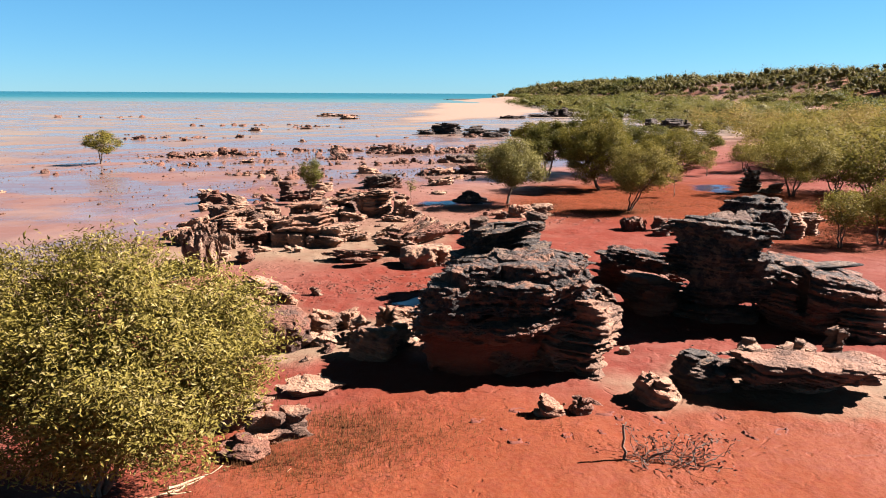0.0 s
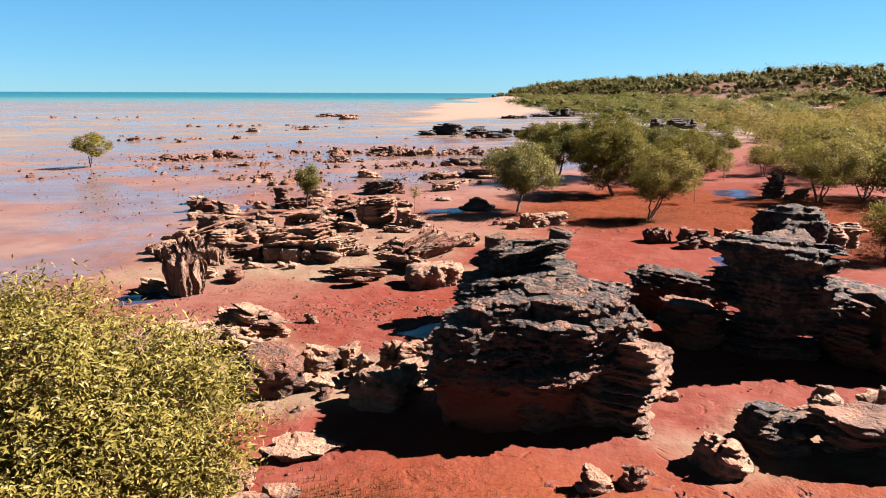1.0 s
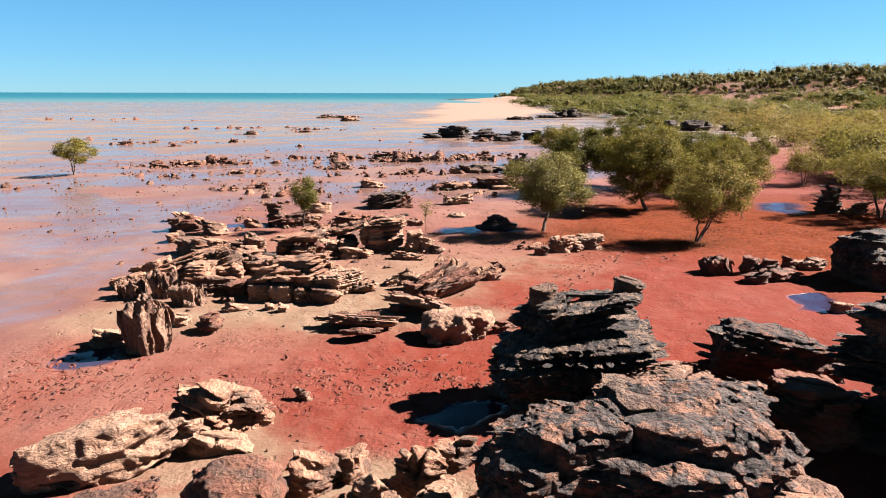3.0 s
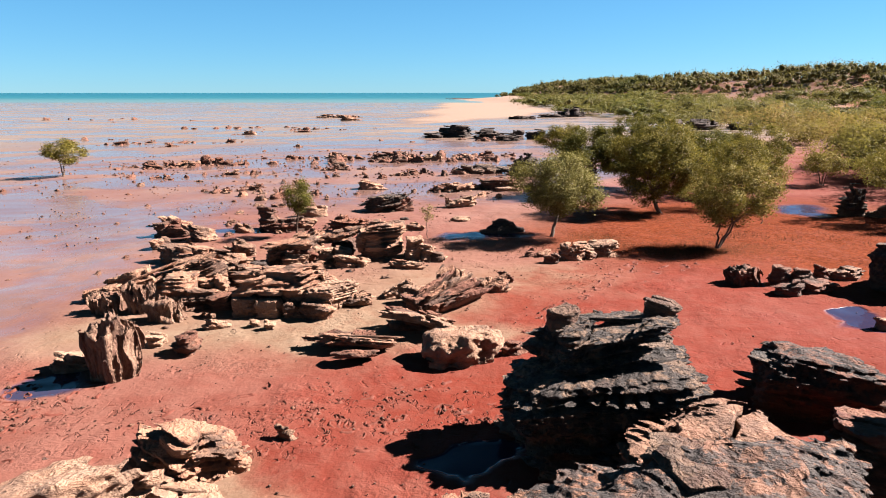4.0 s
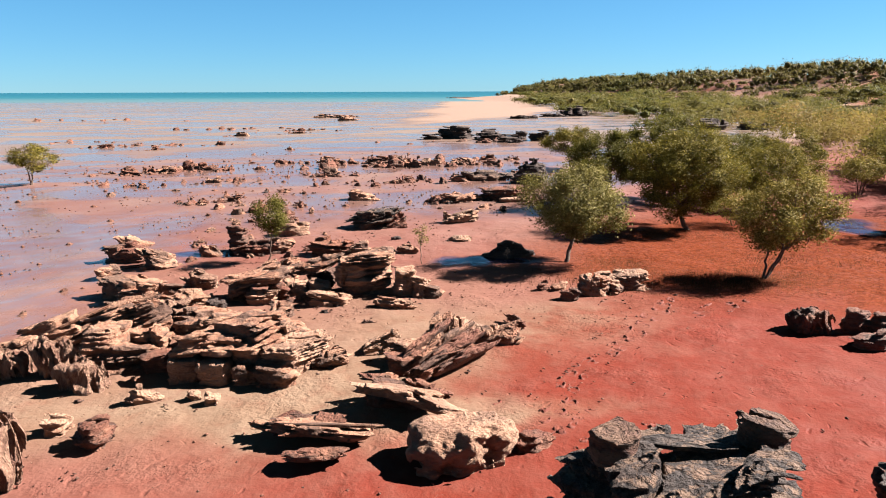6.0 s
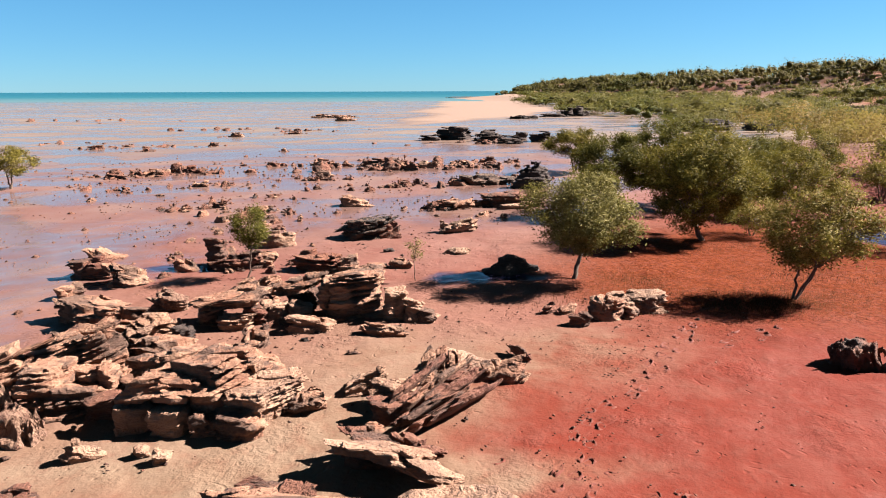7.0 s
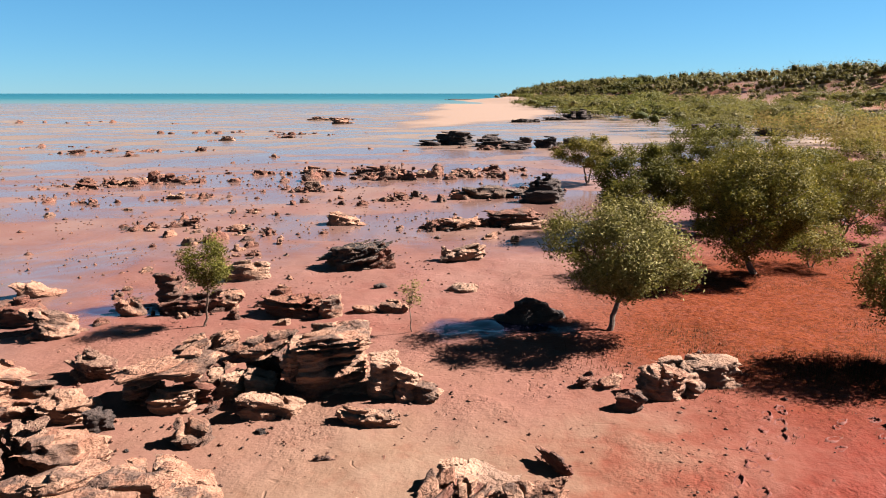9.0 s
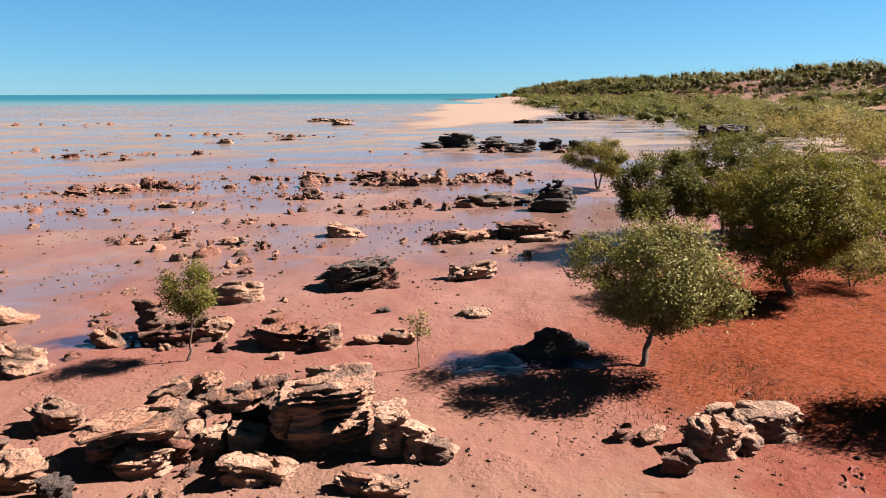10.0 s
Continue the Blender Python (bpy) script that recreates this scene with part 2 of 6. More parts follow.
def rock_material(name, pale, deep, cap=None, cap_from=0.0, cap_to=1.0, band=9.0, pit=0.3, vertical=False, relief=0.06, lichen=0.0):
    """Bedded sandstone: thin colour bands across the bed, iron stains, grain; cap: dark crust that grows on the upper beds (height in the stone's own metres)."""
    g = Graph(name)
    p = g.co.outputs["Object"]
    rnd = g.node("ShaderNodeObjectInfo").outputs["Random"]
    q = g.vec("ADD", p, g.math("MULTIPLY", rnd, 37.0))
    w = g.vec("ADD", q, g.vec("MULTIPLY", g.vec("SUBTRACT", g.noise(q, 1.6, 4, colour=True), (0.5, 0.5, 0.5)), (0.5, 0.5, 0.28)))
    bed = g.noise(g.vec("MULTIPLY", w, (band * 1.4, band * 1.4, 0.8) if vertical else (0.9, 0.9, band)), 1.0, 7, 0.62)
    fine = g.noise(g.vec("MULTIPLY", w, (60, 60, 4) if vertical else (4, 4, 60)), 1.0, 4, 0.6)
    grit = g.noise(q, 15, 5, 0.62)
    stain = g.noise(q, 2.3, 5, 0.6)
    col = g.mix(g.step(bed, 0.34, 0.66), deep, pale)
    col = g.mix(g.step(stain, 0.5, 0.72, 0, 0.45), col, deep)
    col = g.mix(g.step(fine, 0.45, 0.7, 0, 0.35), col, tuple(min(1, c * 1.35) for c in pale))
    col = g.mix(g.step(grit, 0.54, 0.78, 0, 0.22), col, tuple(c * 0.45 for c in deep))
    if lichen:
        spots = g.math("ADD", g.noise(q, 1.5, 4, 0.56), g.math("MULTIPLY", g.math("SUBTRACT", bed, 0.5), 0.35))
        col = g.mix(g.step(spots, 0.49, 0.60, 0, lichen), col, g.mix(g.step(grit, 0.4, 0.65), (0.060, 0.034, 0.025), (0.135, 0.075, 0.050)))
    if cap:
        z = g.axis(w)[2]
        z = g.math("SUBTRACT", z, g.math("MULTIPLY", rnd, 37.0))
        m = g.math("ADD", g.step(z, cap_from, cap_to, -0.3, 1.0), g.math("MULTIPLY", g.math("SUBTRACT", g.noise(q, 3.0, 6, 0.7), 0.5), 1.5), True)
        crust = g.mix(g.step(g.noise(q, 9, 6, 0.7), 0.40, 0.62), cap, tuple(min(1, c * 2.7) for c in cap))
        crust = g.mix(g.step(g.noise(q, 4.2, 6, 0.72), 0.49, 0.57, 0, 0.8), crust, pale)
        col = g.mix(m, col, crust)
    h = g.math("ADD", g.math("ADD", g.math("MULTIPLY", bed, 1.6), g.math("MULTIPLY", fine, 0.8)), g.math("MULTIPLY", grit, 1.1))
    if pit:
        h = g.math("ADD", h, g.math("MULTIPLY", g.step(g.math("ADD", g.cells(w, 7.5), g.math("MULTIPLY", grit, 0.3)), 0.22, 0.62), pit))
    return g.set(base_color=col, roughness=0.88, normal=g.bump(h, 1.0, relief), specular_ior_level=0.25)


def leaf_material(name, a, b, c, lump=0.0):
    g = Graph(name)
    island = g.node("ShaderNodeNewGeometry").outputs["Random Per Island"]
    obj = g.node("ShaderNodeObjectInfo").outputs["Random"]
    col = g.mix(g.step(island, 0.0, 0.6), a, b)
    col = g.mix(g.step(island, 0.72, 1.0), col, c)
    col = g.mix(g.math("MULTIPLY", g.step(g.noise(g.co.outputs["Object"], 1.1, 3), 0.4, 0.65), 0.5), col, g.mix(0.5, a, col))
    col = g.mix(g.math("MULTIPLY", obj, 0.35), col, g.mix(0.6, col, b))
    if lump:
        col = g.mix(g.step(g.noise(g.co.outputs["Object"], lump, 2), 0.40, 0.60, 0.75, 0.0), col, (0.62 * a[0], 0.80 * a[1], 0.6 * a[2]))
    if lump:
        col = g.mix(g.step(g.noise(g.co.outputs["Object"], lump * 0.22, 3), 0.42, 0.60, 0.0, 0.35), col, (c[0] * 1.05, c[1] * 0.95, c[2] * 1.1))
    g.set(base_color=col, roughness=0.65, specular_ior_level=0.06)
    if lump:
        g.put(g.bump(g.noise(g.co.outputs["Object"], 3.0, 5, 0.7), 0.7, 0.25), g.b.inputs["Normal"])
    tr = g.node("ShaderNodeBsdfTranslucent")
    g.put(g.mix(1.0, g.mix(0.35, col, (0.30, 0.27, 0.04)), ALBEDO, "MULTIPLY"), tr.inputs["Color"])
    mx = g.node("ShaderNodeMixShader")
    mx.inputs[0].default_value = 0.36 if lump else 0.24
    g.t.links.new(g.b.outputs[0], mx.inputs[1])
    g.t.links.new(tr.outputs[0], mx.inputs[2])
    g.t.links.new(mx.outputs[0], g.out.inputs["Surface"])
    return g.m


def bark_material(name, a, b):
    g = Graph(name)
    p = g.co.outputs["Object"]
    n = g.noise(g.vec("MULTIPLY", p, (22, 22, 5)), 1.0, 5, 0.65)
    return g.set(base_color=g.mix(g.step(n, 0.35, 0.65), a, b), roughness=0.85, normal=g.bump(n, 0.6, 0.02))


def sea_material():
    g = Graph("sea_water")
    p = g.co.outputs["Object"]
    n = g.noise(g.vec("MULTIPLY", p, (0.03, 0.12, 0)), 1.0, 5, 0.6)
    y = g.axis(p)[1]
    col = g.mix(g.step(y, 450, 1500), (0.022, 0.125, 0.140), (0.008, 0.085, 0.115))
    col = g.mix(g.step(n, 0.42, 0.62, 0, 0.5), col, (0.02, 0.14, 0.155))
    # shallows over pale sand along the edge of the flat
    col = g.mix(g.step(g.math("ADD", y, g.math("MULTIPLY", n, 160.0)), 480, 900, 0.8, 0.0), col, (0.125, 0.190, 0.180))
    return g.set(base_color=col, roughness=0.35, normal=g.bump(n, 0.3, 0.3), ior=1.33, specular_ior_level=0.25)


GROUND = ground_material()
SEA_MAT = sea_material()
TAN = rock_material("tan_sandstone", (0.42, 0.230, 0.142), (0.25, 0.104, 0.058), band=8, lichen=0.8)
BUFF = rock_material("buff_sandstone", (0.42, 0.248, 0.160), (0.29, 0.145, 0.085), band=7, pit=0.4, lichen=0.45)
RUST = rock_material("rusty_sandstone", (0.235, 0.104, 0.062), (0.140, 0.046, 0.027), (0.0284, 0.0166, 0.0143), 0.5, 1.5, 10, lichen=0.8)
CRUST = rock_material("black_crusted_sandstone", (0.31, 0.143, 0.083), (0.18, 0.046, 0.023), (0.042, 0.031, 0.026), 0.45, 1.35, 9, pit=0.5, relief=0.11)
CRUST_LOW = rock_material("black_topped_sandstone", (0.22, 0.085, 0.047), (0.15, 0.038, 0.018), (0.030, 0.022, 0.018), 0.30, 0.75, 9, pit=0.5, relief=0.11)
# real black crust on most stones; on the second stack's body it also paints shade
CRUST_AND_SHADE = rock_material("black_weathered_and_shaded_sandstone", (0.23, 0.137, 0.086), (0.112, 0.043, 0.026), (0.030, 0.022, 0.018), -0.3, 0.8, 10, pit=0.4, relief=0.11)
RED_WALL = rock_material("red_mudstone", (0.24, 0.075, 0.035), (0.17, 0.042, 0.018), band=4)
SLAB = rock_material("brown_slab_sandstone", (0.34, 0.180, 0.112), (0.20, 0.088, 0.050), band=6, lichen=0.55)
FLUTED = rock_material("fluted_sandstone", (0.36, 0.21, 0.135), (0.135, 0.056, 0.036), (0.0427, 0.0261, 0.0213), 0.5, 1.8, 7, vertical=True)
DARK = rock_material("dark_ironstone", (0.085, 0.055, 0.042), (0.030, 0.018, 0.014), band=8)
FLAG_TOP = rock_material("black_crusted_flag", (0.23, 0.145, 0.10), (0.12, 0.06, 0.034), (0.036, 0.027, 0.022), -1.6, -0.4, 12, pit=0.5, relief=0.11)
LEAF = leaf_material("mangrove_leaf", (0.039, 0.036, 0.004), (0.207, 0.164, 0.025), (0.437, 0.328, 0.070))
LEAF_OLIVE = leaf_material("mangrove_leaf_yellow", (0.110, 0.091, 0.018), (0.292, 0.220, 0.047), (0.486, 0.360, 0.108))
LEAF_DARK = leaf_material("mangrove_leaf_dark", (0.032, 0.035, 0.006), (0.129, 0.116, 0.019), (0.236, 0.198, 0.047))
LEAF_PALE = leaf_material("mangrove_leaf_grey", (0.116, 0.102, 0.028), (0.238, 0.199, 0.055), (0.381, 0.314, 0.126))
LEAF_NEAR = leaf_material("mangrove_leaf_olive", (0.112, 0.088, 0.016), (0.250, 0.190, 0.040), (0.420, 0.325, 0.140))
LEAF_FAR = leaf_material("thicket_leaf", (0.245, 0.176, 0.048), (0.325, 0.219, 0.069), (0.392, 0.256, 0.098), 0.16)
LEAF_MID = leaf_material("far_thicket_leaf", (0.108, 0.104, 0.031), (0.167, 0.150, 0.045), (0.234, 0.189, 0.072), 0.13)
LEAF_WOOD = leaf_material("woodland_leaf", (0.084, 0.082, 0.030), (0.140, 0.122, 0.042), (0.210, 0.160, 0.062), 0.06)
BARK = bark_material("grey_bark", (0.090, 0.046, 0.028), (0.17, 0.105, 0.066))
DRIFT = bark_material("bleached_driftwood", (0.30, 0.19, 0.10), (0.52, 0.38, 0.23))
ROOT = bark_material("root_tip", (0.060, 0.024, 0.009), (0.115, 0.044, 0.016))
ROOT.node_tree.nodes["Principled BSDF"].inputs["Specular IOR Level"].default_value = 0.05
TWIG = bark_material("dead_twig", (0.055, 0.025, 0.013), (0.115, 0.055, 0.028))


# ---- mesh tools ----
def lattice(ix, iy, iz, seed):
    h = (ix * 374761393 + iy * 668265263 + iz * 2147483647 + seed * 1274126177) & 0xFFFFFFFF
    h = ((h ^ (h >> 13)) * 1274126177) & 0xFFFFFFFF
    return ((h ^ (h >> 16)) & 0xFFFF) / 65535.0


def vnoise(p, seed=0):
    """Smooth noise, -1 to 1, at an array of points."""
    p = np.asarray(p, float)
    i = np.floor(p).astype(np.int64)
    f = p - i
    f = f * f * (3 - 2 * f)
    out = 0
    for a in (0, 1):
        for b in (0, 1):
            for c in (0, 1):
                w = (f[:, 0] if a else 1 - f[:, 0]) * (f[:, 1] if b else 1 - f[:, 1]) * (f[:, 2] if c else 1 - f[:, 2])
                out = out + w * lattice(i[:, 0] + a, i[:, 1] + b, i[:, 2] + c, seed)
    return out * 2 - 1


def fbm(p, seed=0, octaves=4, gain=0.5):
    p = np.asarray(p, float)
    out, amp, k = 0, 1.0, 1.0
    for o in range(octaves):
        out = out + amp * vnoise(p * k, seed + 17 * o)
        amp, k = amp * gain, k * 2.03
    return out


def mesh(name, verts, faces, material, crease=None):
    me = bpy.data.meshes.new(name)
    me.from_pydata([tuple(v) for v in verts] if not isinstance(verts, np.ndarray) else verts.tolist(), [], faces if isinstance(faces, list) else faces.tolist())
    me.materials.append(material)
    if crease is not None:
        me.shade_smooth()
        me.set_sharp_from_angle(angle=radians(crease))
    me.update()
    return me


def place(name, me, m, parent=None, label="", category="", group="", kind=""):
    ob = new(name, me)
    ob.parent = parent
    ob.matrix_basis = m
    return tagged(ob, label, category, group, kind)


def part(name, me, parent, label="", m=None):
    return place(name, me, m or Matrix(), parent, label)


PROFILES = {
    "dome": ([0, 0.3, 0.62, 0.86, 1], [0.90, 0.97, 1.0, 0.88, 0.66]),
    "block": ([0, 0.3, 0.7, 0.92, 1], [0.90, 0.96, 1.0, 0.98, 0.88]),
    "mushroom": ([0, 0.12, 0.3, 0.5, 0.72, 0.88, 1], [0.86, 0.84, 0.92, 1.0, 0.93, 0.72, 0.42]),
    "stack": ([0, 0.2, 0.38, 0.5, 0.62, 0.78, 0.9, 1], [1.0, 0.97, 0.80, 0.90, 0.70, 0.78, 0.62, 0.45]),
    "slab": ([0, 0.3, 0.6, 1], [0.78, 0.93, 1.0, 0.90]),
    "over": ([0, 0.35, 0.55, 0.85, 1], [0.52, 0.70, 1.0, 0.96, 0.80]),
    "brow": ([0, 0.15, 0.4, 0.7, 0.88, 1], [0.80, 0.80, 0.90, 1.0, 0.96, 0.72]),
    "tower": ([0, 0.15, 0.35, 0.6, 0.8, 0.93, 1], [0.90, 0.88, 0.94, 1.0, 0.95, 0.80, 0.52]),
    "cap": ([0, 0.3, 0.6, 0.85, 1], [1.0, 0.97, 0.88, 0.74, 0.56]),
    "wedge2": ([0, 0.5, 0.85, 1], [1.0, 0.92, 0.74, 0.5]),
    "heap": ([0, 0.3, 0.6, 0.85, 1], [1.0, 0.88, 0.64, 0.36, 0.12]),
    "wedge": ([0, 0.4, 0.8, 1], [0.93, 0.97, 0.80, 0.42]),
}


def broken_ring(th, rs, corners, spread):
    """Radius by angle of a polygon with uneven corners."""
    n = corners
    an = (np.arange(n) + rs.uniform(-0.38, 0.38, n) + rs.rand()) * 2 * np.pi / n
    ra = 1 + rs.uniform(-spread, spread, n)
    order = np.argsort(an % (2 * np.pi))
    an, ra = (an % (2 * np.pi))[order], ra[order]
    i = np.searchsorted(an, th) % n
    a0, r0, a1, r1 = an[i - 1], ra[i - 1], an[i], ra[i]
    ax, ay, bx, by = r0 * np.cos(a0), r0 * np.sin(a0), r1 * np.cos(a1), r1 * np.sin(a1)
    ux, uy, dx, dy = np.cos(th), np.sin(th), bx - ax, by - ay
    return np.clip((ax * dy - ay * dx) / (ux * dy - uy * dx + 1e-9), 0.45, 1.5)


def flag(rs, w, d, t, step):
    """A broken flag of bedded stone: ragged outline, chipped rim, uneven top."""
    na = int(np.clip((w + d) * 1.5 / step, 12, 22))
    th = np.linspace(0, 2 * np.pi, na, endpoint=False)
    c, s = np.cos(th), np.sin(th)
    sd = rs.randint(1000)
    r = broken_ring(th, rs, rs.randint(5, 9), 0.30) - np.abs(fbm(np.stack([c * 6, s * 6, th * 0], 1), sd, 2)) * 0.12
    rows = []
    for f, z in ((0.80, -0.5), (0.97, -0.30), (0.92, -0.06), (1.0, 0.05), (0.98, 0.42), (0.88, 0.5), (0.45, 0.53)):
        k = r * f
        if 0.9 < f:
            k = k * (1 + 0.05 * fbm(np.stack([c * 4, s * 4, th * 0 + z * 3], 1), sd + 3, 2))
        zz = z * t + fbm(np.stack([c * k * 2.5, s * k * 2.5, th * 0 + z], 1), sd + 9, 2) * t * 0.16
        rows.append(np.stack([c * k * w / 2, s * k * d / 2, zz], 1))
    n = len(rows)
    a = np.arange(na)
    b = (a + 1) % na
    faces = np.concatenate([np.stack([k * na + a, k * na + b, (k + 1) * na + b, (k + 1) * na + a], 1) for k in range(n - 1)]).tolist()
    faces.append(list(range((n - 1) * na, n * na)))
    faces.append(list(range(na - 1, -1, -1)))
    return np.concatenate(rows), faces


FLAGS = {}


def flag_mesh(k, material):
    """One of a dozen shared shapes of broken flag, about 0.6 m across."""
    if (k, material.name) not in FLAGS:
        r2 = np.random.RandomState(900 + k)
        v, f = flag(r2, 0.6 * r2.uniform(0.8, 1.2), 0.6 * r2.uniform(0.55, 1.0), 0.1, 0.045)
        FLAGS[k, material.name] = mesh("flag", v, f, material, 28)
    return FLAGS[k, material.name]


def bed_tilt(seed):
    r2 = np.random.RandomState(seed + 5000)
    return r2.uniform(-0.28, 0.24), r2.uniform(-0.12, 0.16)


def flags_on(stone, w, d, h, seed, profile, material, count, lean=(0, 0), upper=None, tilt=None, thin=1.0, wide=1.0):
    """Broken flags of stone left lying on and sticking out of a stone's beds, each a part of it."""
    rs = np.random.RandomState(seed + 7000)
    us, vs = PROFILES[profile]
    tilt = tilt or [q * min(1.0, 1.3 / max(w, d)) for q in bed_tilt(seed)]
    for k in range(count):
        u = (k + rs.rand()) / count
        z = u * h * 0.98
        reach = np.interp(min(1, u + 0.03), us, vs)
        pw, pd = w * reach * rs.uniform(0.30, 0.66) * wide, d * reach * rs.uniform(0.38, 0.78) * wide
        a = rs.uniform(0, 2 * np.pi)
        rr = rs.uniform(0.3, 1.0) if u < 0.85 else rs.uniform(0, 0.4)
        cx = math.cos(a) * max(0.05, reach * w / 2 - pw * 0.36) * rr ** 0.5 + lean[0] * z
        cy = math.sin(a) * max(0.05, reach * d / 2 - pd * 0.36) * rr ** 0.5 + lean[1] * z
        t = min(0.34 * h, rs.uniform(0.05, 0.15) * (1 if w > 0.9 else 0.7)) * thin
        m = Matrix.Translation((cx, cy, z + tilt[0] * cx + tilt[1] * cy)) @ Matrix.Rotation(math.atan(tilt[1]) + rs.normal(0, 0.08), 4, "X") @ Matrix.Rotation(-math.atan(tilt[0]) + rs.normal(0, 0.08), 4, "Y")
        m = m @ Matrix.Rotation(rs.uniform(-0.5, 0.5) + (math.pi if rs.rand() < 0.5 else 0), 4, "Z") @ Matrix.Diagonal((pw / 0.6, pd / 0.5, t / 0.1, 1))
        part("flag", flag_mesh(rs.randint(14), upper if upper and u > 0.42 else material), stone, "", m)


GRAIN = np.random.RandomState(4711).uniform(-1, 1, (64, 64, 64)).astype(np.float32)


def tnoise(x, y, z, seed=0):
    """Smooth noise, -1 to 1, from a table that repeats every 64 cells."""
    out = 0
    near = []
    for k, q in enumerate((x, y, z)):
        q = np.asarray(q, np.float32) + np.float32((seed * (7.31 + 3.7 * k)) % 61)
        i = np.floor(q)
        f = q - i
        i = i.astype(np.int32)
        near.append((i & 63, (i + 1) & 63, f * f * (3 - 2 * f)))
    (x0, x1, fx), (y0, y1, fy), (z0, z1, fz) = near
    for zi, wz in ((z0, 1 - fz), (z1, fz)):
        a = GRAIN[x0, y0, zi] * (1 - fx) + GRAIN[x1, y0, zi] * fx
        c = GRAIN[x0, y1, zi] * (1 - fx) + GRAIN[x1, y1, zi] * fx
        out = out + wz * (a * (1 - fy) + c * fy)
    return out


CORNERS = [(i, j, k) for i in (0, 1) for j in (0, 1) for k in (0, 1)]
EDGES = [(a, b) for a in range(8) for b in range(a + 1, 8) if sum(abs(p - q) for p, q in zip(CORNERS[a], CORNERS[b])) == 1]


def skin(field, low, cell):
    """Triangles of the surface where a sampled solid ends (field above 0 is stone)."""
    field[0], field[-1], field[:, 0], field[:, -1], field[:, :, 0], field[:, :, -1] = -1, -1, -1, -1, -1, -1
    inside = field > 0
    nx, ny, nz = field.shape
    count = sum(inside[i:nx - 1 + i, j:ny - 1 + j, k:nz - 1 + k].astype(np.int8) for i, j, k in CORNERS)
    ids = np.argwhere((count > 0) & (count < 8))
    val = np.stack([field[ids[:, 0] + i, ids[:, 1] + j, ids[:, 2] + k] for i, j, k in CORNERS], 1)
    pos, hits = np.zeros((len(ids), 3)), np.zeros(len(ids))
    for a, b in EDGES:
        va, vb = val[:, a], val[:, b]
        cut = (va > 0) != (vb > 0)
        t = np.where(cut, va / np.where(cut, va - vb, 1), 0)[:, None]
        pos += np.where(cut[:, None], np.array(CORNERS[a]) * (1 - t) + np.array(CORNERS[b]) * t, 0)
        hits += cut
    v = np.array(low) + (ids + pos / hits[:, None]) * np.array(cell)
    where = np.full((nx - 1, ny - 1, nz - 1), -1, np.int32)
    where[tuple(ids.T)] = np.arange(len(ids))
    tris = []
    for ax in range(3):
        o1, o2 = (ax + 1) % 3, (ax + 2) % 3
        step = np.eye(3, dtype=int)
        lo = [slice(1, -1)] * 3
        lo[ax] = slice(0, -1)
        hi = list(lo)
        hi[ax] = slice(1, None)
        first, second = inside[tuple(lo)], inside[tuple(hi)]
        at = np.argwhere(first != second)
        at = at + 1 - step[ax]
        out = inside[tuple(at.T)]
        q = np.stack([where[tuple((at - step[o1] * u - step[o2] * w).T)] for u, w in ((1, 1), (0, 1), (0, 0), (1, 0))], 1)
        q = np.where(out[:, None], q, q[:, ::-1])
        tris += [q[:, [0, 1, 2]], q[:, [0, 2, 3]]]
    return v, np.concatenate(tris)


def solid(name, field, low, cell, material, crease):
    v, f = skin(field, low, cell)
    me = quick_mesh(name, v, f, material)
    me.shade_smooth()
    me.set_sharp_from_angle(angle=radians(crease))
    return me


